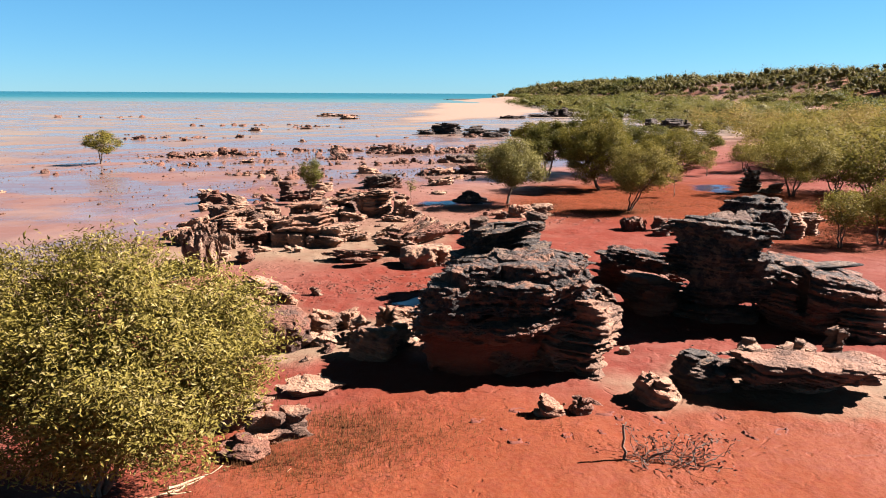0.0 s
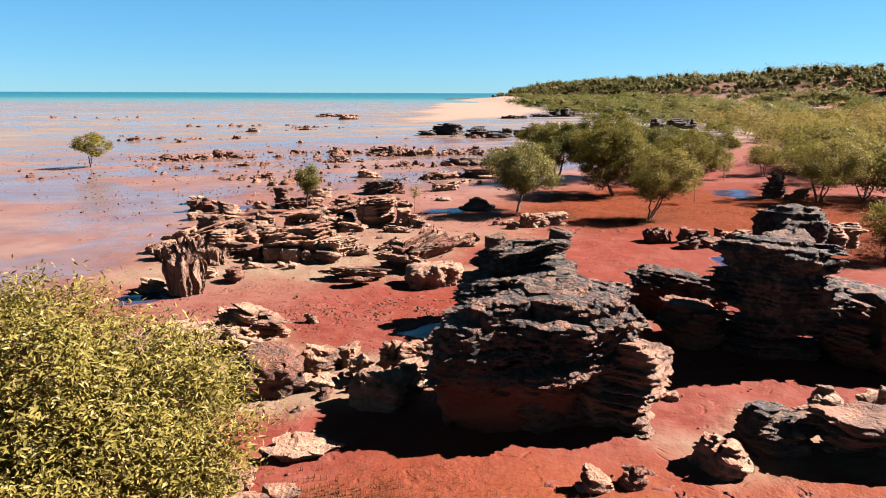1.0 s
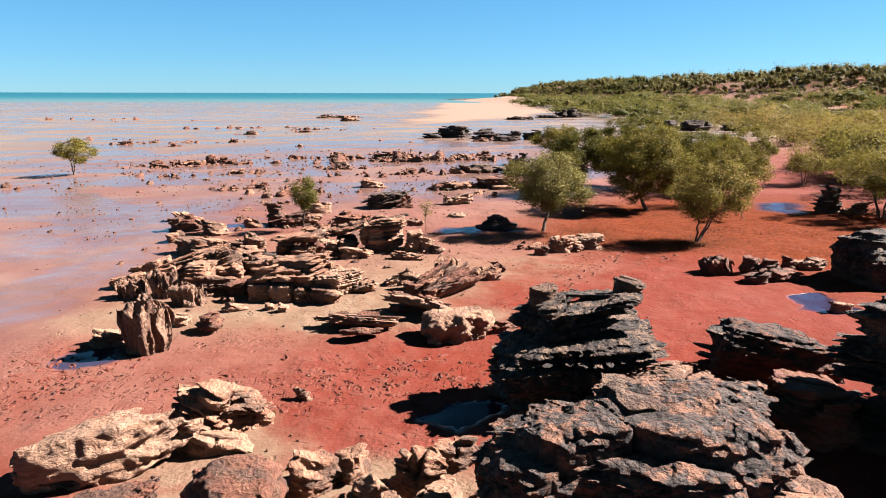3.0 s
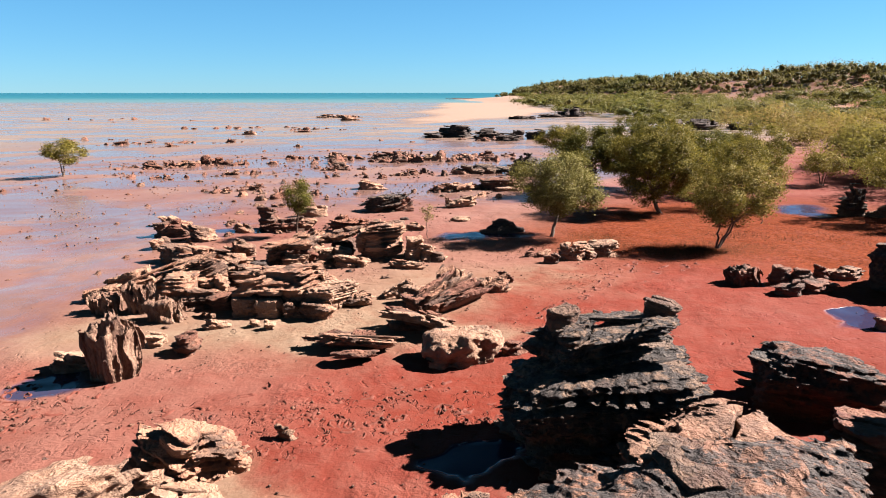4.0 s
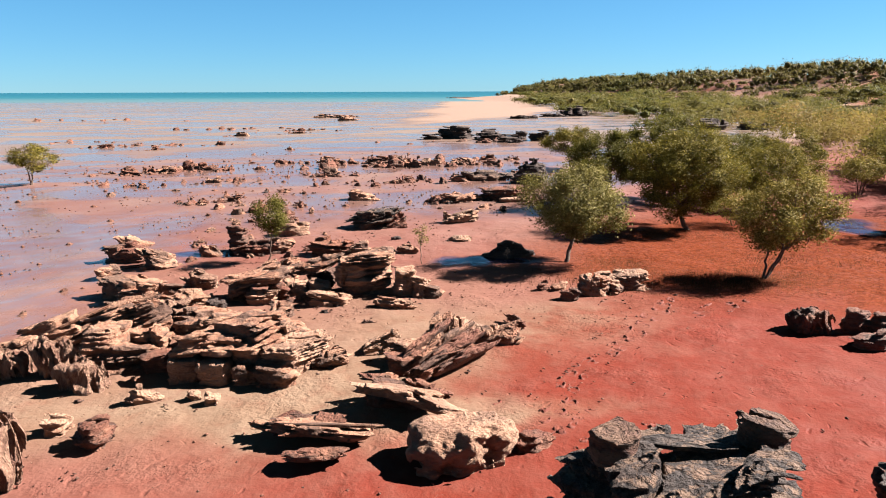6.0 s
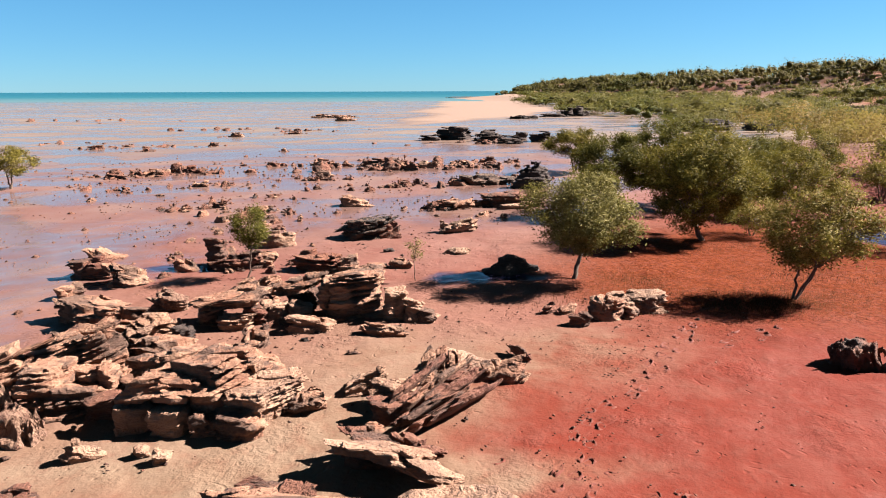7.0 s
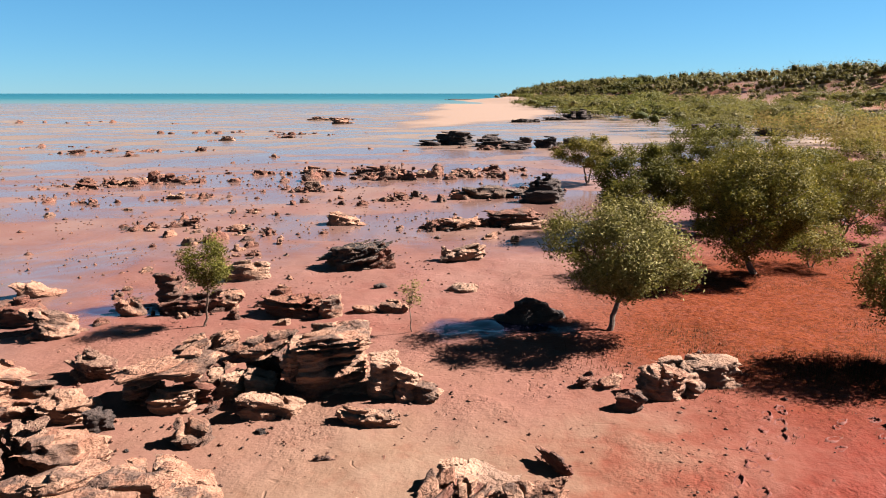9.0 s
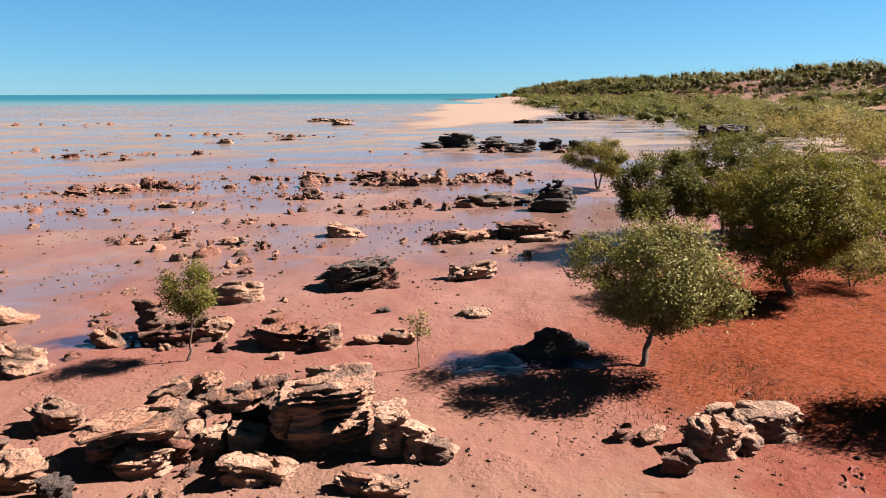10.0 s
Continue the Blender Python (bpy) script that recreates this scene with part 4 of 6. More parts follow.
part("shoulder", bedded("shoulder", 2.9, 2.2, 1.25, 22, 14, "dome", CRUST, 2.6, 0.11, 0.26, 0.07, 0.045, split=0.1, cell=0.9, lean=(0, -0.08), tilt=(-0.20, 0.05)), stack, "black shoulder with tilted beds", pose(2.25, 0.0, 0, 0, 0, -10))
part("foot", bedded("foot", 1.5, 1.2, 0.75, 23, 9, "wedge", TAN, 2.6, 0.11, 0.13, 0.03, 0.045, split=0.15), stack, "tan layered foot", pose(3.0, -0.6, 0, 0, -6, 30))
part("shelf", bedded("shelf", 1.7, 1.3, 0.75, 24, 6, "block", CRUST, 2.6, 0.09, 0.13, 0.03, 0.045, split=0.1), stack, "", pose(-1.1, 0.9, 0, 0, 0, 0))
part("cap", bedded("cap", 1.0, 0.9, 0.28, 25, 4, "slab", CRUST_AND_SHADE, 2.6, 0.12, 0.13, 0.03, 0.045), stack, "", pose(0.3, 0.3, 2.1, 0, 0, 0))
flags_on(next(c for c in stack.children if c.name.startswith("shoulder")), 2.7, 2.3, 1.4, 22, "dome", RUST, 6, (0, 0), FLAG_TOP, tilt=(0.06, 0.0), thin=0.45, wide=1.1)

rock(5.05, 17.9, 2.4, 1.7, 0.92, 31, "dome", CRUST_LOW, 12, -6, 0, 3, "boulder", "dark red boulder with a flaky black top", boxy=2.7, split=0, rough=0.22, fine=0.07, lean=(0, -0.15), tilt=(-0.10, -0.04), flags=6)
rock(11.25, 24.4, 2.4, 2.1, 1.34, 32, "dome", CRUST_AND_SHADE, 13, 10, 0, -4, "rock_pillar", "rounded dark layered stack beside low trees", group="rock stacks", ledge=0.03, rough=0.30, fine=0.07, flags=3, split=0.1, hollow=0.15, tilt=(-0.08, -0.08))
rock(12.15, 23.75, 1.1, 0.9, 0.72, 36, "wedge", TAN, 7, -20, 0, 6, "boulder", "crumbling tan stone at the foot of a dark stack")
rock(12.9, 24.7, 1.6, 1.2, 0.75, 33, "dome", TAN, 9, 20, 0, 6, "rock_slab", "tan layered outcrop beside a dark stack")
rock(15.6, 35.3, 1.25, 1.1, 1.65, 34, "stack", CRUST_AND_SHADE, 13, 0, 0, 0, "rock_pillar", "small dark hoodoo of stacked ledges among mangroves", group="rock stacks", ledge=0.16)
rock(16.6, 35.2, 1.2, 0.9, 0.4, 35, "dome", TAN, 5, 0, 0, 0, "rock_slab", "low tan slab at the foot of a hoodoo")

# low slab in front of the second stack
rock(6.35, 11.2, 3.7, 1.15, 0.66, 41, "over", SLAB, 4, -4, -1, 2, "rock_slab", "long tan sandstone slab with an undercut edge", boxy=3.0, ledge=0.035, tilt=(0.01, 0), flags=0, rough=0.3, split=0, lean=(0, -0.42))
rock(4.85, 11.35, 1.25, 1.0, 0.72, 42, "dome", CRUST_AND_SHADE, 8, 20, 0, 8, "rock_slab", "dark layered hump at the end of a slab")
rock(3.75, 10.75, 0.75, 0.7, 0.55, 43, "wedge", TAN, 6, 30, 8, 10, "boulder", "broken tan boulder with tilted beds")
rock(5.75, 11.9, 0.55, 0.45, 0.62, 44, "dome", BUFF, 3, 0, 0, 0, "boulder", "pale rounded boulder behind a slab")
rock(6.7, 12.1, 0.75, 0.5, 0.62, 45, "block", BUFF, 4, 12, 0, 5, "boulder", "pale angular boulder behind a slab")
rock(7.5, 12.2, 0.5, 0.45, 0.85, 46, "stack", TAN, 7, 0, 0, 0, "boulder", "small tan pedestal with a mushroom top")
rock(1.95, 10.15, 0.5, 0.38, 0.30, 47, "wedge", TAN, 4, 25, 10, 12, "boulder", "small chipped tan stone on red sand")
rock(2.42, 10.25, 0.38, 0.34, 0.28, 48, "dome", RUST, 4, -20, 0, 8, "boulder", "small rusty stone on red sand")
rock(2.75, 10.55, 0.3, 0.1, 0.1, 49, "slab", RUST, 2, -35, 0, 6, "boulder", "thin stone shard on red sand")
rock(4.05, 16.3, 0.75, 0.5, 0.34, 50, "wedge", TAN, 5, 20, 0, 12, "boulder", "broken tan stones between two stacks")
rock(3.6, 15.9, 0.55, 0.5, 0.40, 51, "block", RUST, 4, -30, 8, 0, "boulder", "rusty broken stone between two stacks")
rock(3.75, 12.9, 0.25, 0.22, 0.16, 52, "dome", BUFF, 2, 0, 0, 0, "boulder", "small pale stone at the foot of a stack")

# ---- broken rocks on the near left ----
rock(-5.35, 14.6, 2.05, 1.25, 0.72, 61, "slab", BUFF, 6, 12, -5, -7, "rock_slab", "pale honeycombed sandstone slab with undercut ledges", boxy=2.4, ledge=0.03, rough=0.30, fine=0.075, hollow=0.35, split=0.1, flags=0, lean=(0, -0.1))
rock(-6.1, 14.2, 0.95, 0.6, 0.25, 62, "slab", BUFF, 3, 25, 0, 6, "rock_slab", "thin pale sandstone ledge below a slab")
rock(-4.35, 15.9, 1.75, 1.2, 0.72, 63, "wedge", TAN, 8, 8, 6, 12, "rock_slab", "tilted layered tan sandstone slab", ledge=0.12, split=0.25, flags=5)
rock(-4.1, 15.2, 1.2, 0.6, 0.2, 64, "slab", BUFF, 3, 10, 0, 8, "rock_slab", "low pale ledge below a tilted slab")
rock(-5.0, 13.75, 1.35, 0.6, 0.20, 65, "slab", RUST, 2, 14, 0, 3, "rock_slab", "low red ledge in the mud")
rock(-3.2, 13.4, 1.35, 1.1, 0.66, 66, "dome", RUST, 4, 0, 0, 4, "boulder", "dark rugged boulder with a pale edge", boxy=2.4, ledge=0.03, rough=0.20, fine=0.085, hollow=0.1)
rock(-2.45, 14.15, 0.75, 0.6, 0.45, 67, "block", TAN, 5, 12, 0, 8, "boulder", "blocky tan stone in a rock jumble")
rock(-1.95, 14.4, 0.55, 0.5, 0.40, 68, "block", TAN, 4, -15, 6, -6, "boulder", "blocky tan stone in a rock jumble")
rock(-1.45, 13.65, 0.85, 0.35, 0.62, 69, "wedge", BUFF, 4, -40, 24, 0, "rock_slab", "upturned pale plate in a rock jumble")
rock(-1.0, 14.1, 0.75, 0.6, 0.52, 70, "block", TAN, 6, 30, 0, 14, "boulder", "tan layered block in a rock jumble")
rock(-0.62, 13.4, 0.7, 0.55, 0.50, 71, "slab", BUFF, 4, 0, 0, -10, "rock_slab", "pale sandstone plate beside a dark stack")
rock(-0.45, 14.7, 0.8, 0.6, 0.42, 72, "slab", TAN, 5, 10, 0, 8, "rock_slab", "tan layered slab beside a dark stack")
rock(-2.25, 13.35, 0.9, 0.55, 0.20, 73, "slab", BUFF, 3, 5, 0, 4, "rock_slab", "low pale plate in a rock jumble")
rock(-1.15, 12.7, 0.9, 0.7, 0.55, 74, "dome", TAN, 5, 0, 0, 6, "boulder", "tan boulder in the shade of a stack")
rock(-3.18, 16.85, 0.34, 0.12, 0.26, 75, "wedge", BUFF, 2, -30, 12, -14, "boulder", "single pale chip standing in red mud", ledge=0.04)
rock(-2.25, 9.4, 1.0, 0.65, 0.42, 76, "slab", TAN, 5, 12, 0, 4, "rock_slab", "tan layered slab under a mangrove bush")
rock(-2.6, 8.95, 0.8, 0.55, 0.24, 77, "slab", RUST, 3, 0, 0, 6, "rock_slab", "low tan ledge under a mangrove bush")
rock(-3.0, 10.0, 1.1, 0.8, 0.5, 78, "slab", TAN, 5, -10, 0, 8, "rock_slab", "layered tan slab behind a mangrove bush")
rock(-2.1, 11.2, 1.1, 0.7, 0.14, 79, "slab", BUFF, 3, 20, 0, 5, "rock_slab", "low pale ledge half in shade")

# fluted stump and stones round it
place("boulder", folded("boulder", 1.08, 0.95, 1.04, 81, FLUTED, 6.5), pose(-7.0, 19.25, z_at(-7.0, 19.25), 0, -3, 0), None, "dark fluted upright sandstone stump", "rock")
rock(-8.05, 19.55, 0.85, 0.6, 0.32, 82, "dome", BUFF, 3, 15, 0, 6, "boulder", "pale flat boulder beside a fluted stump")
rock(-6.12, 20.4, 0.78, 0.6, 0.36, 83, "slab", RUST, 7, -10, 0, -5, "rock_slab", "small layered rusty mushroom stone", ledge=0.12)
rock(-6.95, 20.75, 0.55, 0.45, 0.28, 84, "block", BUFF, 2, 10, 0, 0, "boulder", "pale rounded stone on tan sand")

# ---- boat-shaped slabs and pitted boulder ----
rock(-2.75, 20.45, 2.5, 0.8, 0.17, 91, "slab", TAN, 4, -4, -15, 2, "rock_slab", "long thin layered slab curled at its ends", ledge=0.12, up=0.12, flags=3, tilt=(0, 0))
rock(-2.9, 20.7, 1.6, 0.5, 0.26, 97, "slab", RUST, 4, -10, 0, 0, "rock_slab", "dark slab under a thin curled one", ledge=0.12, flags=2)
rock(-2.55, 19.7, 1.15, 0.55, 0.14, 92, "slab", RUST, 3, 2, -20, -3, "rock_slab", "boat-shaped rusty slab with an undercut edge", ledge=0.06, up=0.13, flags=0, tilt=(0, 0))
rock(-1.55, 21.35, 1.9, 0.85, 0.17, 93, "slab", BUFF, 4, -8, -17, 6, "rock_slab", "tilted pale slab shading the sand below", ledge=0.10, up=0.27, flags=3, tilt=(0, 0))
rock(-1.45, 21.75, 1.5, 0.6, 0.36, 98, "block", RUST, 5, -8, 0, 0, "rock_slab", "dark ledge that carries a tilted slab", ledge=0.1)
rock(-0.95, 21.0, 1.1, 0.7, 0.20, 94, "slab", BUFF, 4, -24, -16, 8, "rock_slab", "pale slab leaning on a pitted boulder", up=0.22, flags=2, tilt=(0, 0))
rock(-0.45, 19.95, 1.55, 0.95, 0.58, 95, "dome", BUFF, 3, 10, 0, 0, "boulder", "pale pitted boulder like pumice", rough=0.34, fine=0.09, ledge=0.03, hollow=0.2)
rock(0.55, 20.25, 0.75, 0.4, 0.24, 96, "slab", RUST, 4, 25, 0, 8, "rock_slab", "low rusty slab at the foot of a stack")

# ---- fan of tilted slabs ----
rock(-0.85, 23.7, 1.9, 0.8, 0.34, 101, "block", RUST, 8, 52, 0, 0, "rock_outcrop", "dark core of a fan of tilted slabs", group="tilted slabs", ledge=0.14, tilt=(0.10, -0.25))
for k in range(4):
    rock(-0.45 - 0.21 * k, 23.05 + 0.22 * k, 2.2 - 0.14 * k, 0.62, 0.10 + 0.03 * (k % 2), 1001 + 900 * k, "slab", (RUST, RUST, TAN)[k % 3], 3, 47 + 4 * k, -46 - 3 * k, -3 - 2 * (k % 3), "rock_slab", "steeply tilted thin sandstone slab", group="tilted slabs", ledge=0.16, up=0.18 + 0.06 * k, flags=3, tilt=(0, 0), fine=0.05)
rock(-1.5, 23.6, 0.75, 0.6, 0.50, 102, "dome", BUFF, 4, 20, 0, -6, "boulder", "smooth pale boulder leaning on tilted slabs", ledge=0.05, split=0.15, rough=0.2)
rock(-0.85, 24.1, 1.1, 0.6, 0.82, 103, "wedge", TAN, 7, 50, 0, -6, "rock_slab", "jagged sandstone crest behind tilted slabs", group="tilted slabs", ledge=0.16)
rock(-1.55, 23.0, 0.8, 0.6, 0.40, 104, "block", RUST, 4, 0, 0, -8, "boulder", "dark rusty block at the end of tilted slabs")
rock(-2.05, 24.1, 0.95, 0.6, 0.36, 105, "slab", BUFF, 4, 10, 0, -8, "rock_slab", "small pale slab on tan sand")
rock(0.25, 24.6, 1.2, 0.6, 0.30, 106, "slab", TAN, 4, -12, 6, -14, "rock_slab", "thin tan slab with a splintered tip")
rock(0.75, 25.6, 0.5, 0.12, 0.28, 107, "wedge", RUST, 2, -50, 10, 10, "rock_slab", "splintered shard at the tip of a slab")
rock(-0.35, 25.1, 1.2, 0.9, 0.26, 108, "dome", BUFF, 3, 0, 0, 0, "rock_slab", "low sand-coloured slab half buried")
rock(-1.75, 22.55, 0.35, 0.28, 0.16, 109, "dome", TAN, 2, 0, 0, 0, "boulder", "small stone on tan sand")

# ---- main layered outcrop ----
rock(-4.75, 23.5, 2.3, 1.9, 0.92, 111, "dome", TAN, 12, 12, -4, -5, "rock_outcrop", "layered tan sandstone outcrop with split blocks", ledge=0.13, boxy=2.6)
rock(-3.95, 23.4, 1.5, 1.5, 0.74, 112, "dome", BUFF, 7, -8, -4, 4, "rock_outcrop", "smooth pale hump of an outcrop", ledge=0.06)
rock(-5.6, 22.75, 0.6, 0.45, 0.42, 113, "block", BUFF, 2, 4, 0, 0, "boulder", "squared pale block at the foot of an outcrop", boxy=5, ledge=0.03)
rock(-5.02, 22.68, 0.62, 0.45, 0.40, 114, "block", BUFF, 2, -3, 0, 0, "boulder", "squared pale block at the foot of an outcrop", boxy=5, ledge=0.03)
rock(-4.42, 22.68, 0.5, 0.4, 0.38, 115, "block", TAN, 3, 8, 0, 0, "boulder", "squared tan block at the foot of an outcrop", boxy=5, ledge=0.04)
rock(-3.85, 22.55, 0.85, 0.6, 0.36, 116, "dome", TAN, 4, -10, 0, 0, "boulder", "crumbly tan boulder at the foot of an outcrop", rough=0.25)
rock(-3.15, 23.4, 1.1, 0.6, 0.28, 117, "slab", TAN, 5, -4, 0, 3, "rock_slab", "thin-bedded tan slab with a rounded end", ledge=0.06)
rock(-7.15, 23.7, 1.6, 1.2, 0.80, 118, "dome", TAN, 10, 10, -3, -4, "rock_outcrop", "layered tan outcrop with flat ledges", ledge=0.14)
rock(-8.6, 24.6, 2.6, 1.1, 0.72, 119, "slab", TAN, 8, 24, -10, -16, "rock_slab", "tilted layered slab with a ragged lower edge", ledge=0.12)
rock(-7.5, 24.9, 1.3, 1.1, 0.95, 120, "block", TAN, 8, 16, 0, -10, "rock_outcrop", "dark layered block behind tilted slabs")
place("boulder", folded("boulder", 0.9, 0.6, 0.72, 121, FLUTED), pose(-8.2, 23.0, z_at(-8.2, 23.0), 0, -3, 0), None, "pale upright fin with vertical grooves", "rock")
place("boulder", folded("boulder", 0.85, 0.7, 0.48, 122, FLUTED), pose(-9.1, 23.05, z_at(-9.1, 23.05), 0, -3, 0), None, "pale grooved stone on wet mud", "rock")
place("boulder", folded("boulder", 0.95, 0.7, 0.5, 123, FLUTED), pose(-7.4, 22.45, z_at(-7.4, 22.45), 0, -3, 0), None, "fan-grooved tan stone on sand", "rock")
rock(-6.05, 21.85, 0.6, 0.3, 0.34, 124, "wedge", BUFF, 3, 30, 0, 12, "boulder", "pale pointed stone on sand")
rock(-4.78, 21.75, 0.28, 0.22, 0.24, 125, "block", BUFF, 2, 10, 0, 0, "boulder", "small pale upright stone on sand")
rock(-5.15, 21.95, 0.22, 0.18, 0.16, 126, "wedge", BUFF, 2, 40, 0, 0, "boulder", "small pale stone on sand")
rock(-8.5, 27.6, 2.0, 1.6, 0.58, 127, "slab", TAN, 7, 14, -6, 8, "rock_outcrop", "broad flat-bedded tan outcrop", ledge=0.14)
rock(-9.4, 28.3, 1.5, 1.2, 0.5, 128, "dome", TAN, 6, -10, 0, 8, "rock_outcrop", "low ribbed tan outcrop", ledge=0.12)
rock(-7.75, 28.9, 1.3, 0.7, 0.55, 129, "wedge", FLUTED, 4, -16, 6, 14, "rock_slab", "leaning grooved slab with a pale edge", flute=0.2)
rock(-7.2, 27.2, 1.0, 0.6, 0.36, 130, "slab", BUFF, 5, 12, 0, 5, "rock_slab", "pale flaky slab on tan sand", ledge=0.14)
rock(-6.5, 26.85, 0.62, 0.45, 0.26, 131, "dome", DARK, 2, 0, 0, 0, "boulder", "smooth grey stone on tan sand")
rock(-4.75, 26.4, 0.6, 0.5, 0.44, 132, "wedge", TAN, 5, -20, 10, 0, "boulder", "rough tan chunk on sand")
rock(-3.7, 27.3, 1.25, 0.6, 0.30, 133, "slab", BUFF, 4, 8, 0, -6, "rock_slab", "pale flat slab in front of blocks", ledge=0.08)
rock(-2.15, 26.95, 1.35, 0.45, 0.22, 134, "slab", TAN, 5, -6, 4, 3, "rock_slab", "thin layered slab on tan sand", ledge=0.1)
rock(-5.5, 24.4, 1.8, 1.2, 0.80, 135, "dome", TAN, 11, 16, -4, -6, "rock_outcrop", "thin-bedded tan ledges behind an outcrop", ledge=0.15)
rock(-4.3, 24.6, 1.5, 0.9, 0.62, 136, "wedge", TAN, 9, -10, -4, 6, "rock_outcrop", "thin-bedded tan ledges behind an outcrop", ledge=0.15)
rock(-6.3, 25.6, 1.4, 0.8, 0.50, 137, "dome", TAN, 7, 10, 0, -8, "rock_outcrop", "ribbed tan ledge between outcrops", ledge=0.15)
rock(-7.0, 25.9, 0.9, 0.7, 0.62, 138, "wedge", FLUTED, 4, -20, 0, 14, "boulder", "leaning grooved stone between outcrops", flute=0.25)
rock(-8.1, 25.9, 1.6, 0.9, 0.60, 139, "dome", TAN, 8, 18, -4, -12, "rock_outcrop", "ragged tan ledge on an outcrop", ledge=0.15)
rock(-9.5, 24.0, 1.2, 0.6, 0.36, 140, "slab", TAN, 5, 26, 0, -12, "rock_slab", "low ragged end of a tilted slab", ledge=0.14)
rock(-6.35, 23.3, 0.7, 0.6, 0.42, 149, "block", RUST, 6, 0, 0, 0, "rock_slab", "dark ledges between two outcrops", ledge=0.14)

# ---- row of split blocks ----
rock(-6.25, 28.0, 0.75, 1.0, 0.52, 141, "block", TAN, 5, 10, 0, -6, "boulder", "tan block carrying a thick slab", boxy=5, ledge=0.09, split=0.25)
rock(-5.2, 28.15, 0.6, 0.9, 0.50, 150, "block", RUST, 5, -5, 0, 3, "boulder", "dark block carrying a thick slab", boxy=5, ledge=0.09, split=0.25)
rock(-5.75, 28.0, 1.9, 1.35, 0.30, 142, "slab", TAN, 5, 8, 4, -7, "rock_slab", "thick ragged slab over a dark hollow", ledge=0.12, up=0.46, split=0.5, flags=5, tilt=(0, 0))
rock(-5.55, 27.55, 0.8, 0.4, 0.32, 1410, "block", BUFF, 3, 4, 0, 4, "boulder", "low pale block in a row", boxy=5, ledge=0.06, split=0.3)
rock(-4.75, 28.05, 0.6, 0.5, 0.42, 144, "block", BUFF, 3, 0, 0, 0, "boulder", "squared pale block in a row", boxy=7, ledge=0.06, split=0.1, hollow=0.1, rough=0.06)
rock(-4.2, 28.1, 0.55, 0.5, 0.38, 1440, "block", BUFF, 3, 6, 0, 3, "boulder", "squared pale block in a row", boxy=7, ledge=0.06, split=0.1, hollow=0.1, rough=0.06)
rock(-4.35, 28.85, 0.9, 0.5, 0.58, 143, "block", RUST, 6, 8, 0, 5, "rock_outcrop", "dark layered block in a row", boxy=4, ledge=0.1)
rock(-4.4, 28.6, 1.55, 0.8, 0.20, 1430, "slab", TAN, 4, 6, 8, -14, "rock_slab", "tilted shelf over a dark gap", ledge=0.12, up=0.58, split=0.4, flags=4, tilt=(0, 0))
rock(-2.98, 28.4, 1.5, 1.15, 1.10, 1455, "block", TAN, 9, 4, 3, -2, "rock_outcrop", "tall square-sided tan sandstone block with clefts", boxy=8, ledge=0.08, split=0.12, cell=0.6, hollow=0.12, rough=0.07, tilt=(0.03, -0.02))
rock(-2.05, 28.1, 0.5, 0.7, 0.74, 146, "block", BUFF, 5, 10, 0, 8, "boulder", "pale block split from a taller one", boxy=7, ledge=0.07, split=0.1, hollow=0.1, rough=0.06)
rock(-1.58, 27.95, 0.45, 0.6, 0.52, 147, "block", BUFF, 4, -8, 0, 8, "boulder", "pale block at the end of a row", boxy=4, ledge=0.07, split=0.4)
rock(-1.2, 27.85, 0.5, 0.5, 0.30, 1470, "wedge", TAN, 4, 0, 0, 10, "boulder", "crumbled rubble beside blocks", ledge=0.12, split=0.8, cell=0.2)
rock(-5.6, 29.3, 1.5, 0.7, 0.7, 148, "wedge", TAN, 7, 20, -6, -10, "rock_outcrop", "tilted tan ledge behind blocks")

# ---- rocks further out ----
rock(-4.65, 32.7, 2.1, 0.9, 0.62, 151, "block", CRUST, 7, -4, 0, 2, "rock_outcrop", "dark low outcrop with a pale crumbly end", ledge=0.07, flags=0, rough=0.25)
rock(-3.75, 32.5, 0.6, 0.8, 0.5, 152, "dome", TAN, 5, 0, 0, 0, "boulder", "pale crumbly end of an outcrop")
rock(-2.95, 32.7, 0.7, 0.4, 0.20, 153, "slab", TAN, 3, 10, 0, 6, "rock_slab", "low tan slab on red mud")
rock(-2.2, 32.8, 0.8, 0.4, 0.24, 154, "slab", TAN, 4, -12, 0, -5, "rock_slab", "low tan slab on red mud")
rock(-4.75, 31.85, 0.32, 0.28, 0.16, 155, "dome", BUFF, 2, 0, 0, 0, "boulder", "small pale stone on red mud")
rock(-8.05, 33.5, 0.72, 0.7, 1.05, 156, "block", RUST, 7, 5, 0, -4, "boulder", "dark upright block among low ledges", boxy=4, split=0.3)
rock(-7.3, 33.0, 1.7, 0.9, 0.52, 157, "dome", RUST, 7, 10, 0, 4, "rock_outcrop", "rusty layered ledge below a sapling", ledge=0.12)
rock(-6.6, 33.3, 1.1, 0.7, 0.40, 158, "dome", TAN, 5, -8, 0, 5, "rock_outcrop", "low tan ledge below a sapling", ledge=0.12)
rock(-6.9, 36.2, 1.5, 0.9, 0.48, 159, "dome", BUFF, 6, 6, 0, 0, "rock_outcrop", "pale ribbed ledge on wet mud", ledge=0.12)
rock(-8.8, 32.8, 0.85, 0.5, 0.30, 160, "slab", TAN, 4, 0, 0, 6, "rock_slab", "tan slab on wet mud")
rock(-9.9, 31.3, 1.7, 1.1, 0.58, 161, "dome", TAN, 7, 20, 0, 10, "rock_outcrop", "ribbed tan outcrop on wet mud", ledge=0.14)
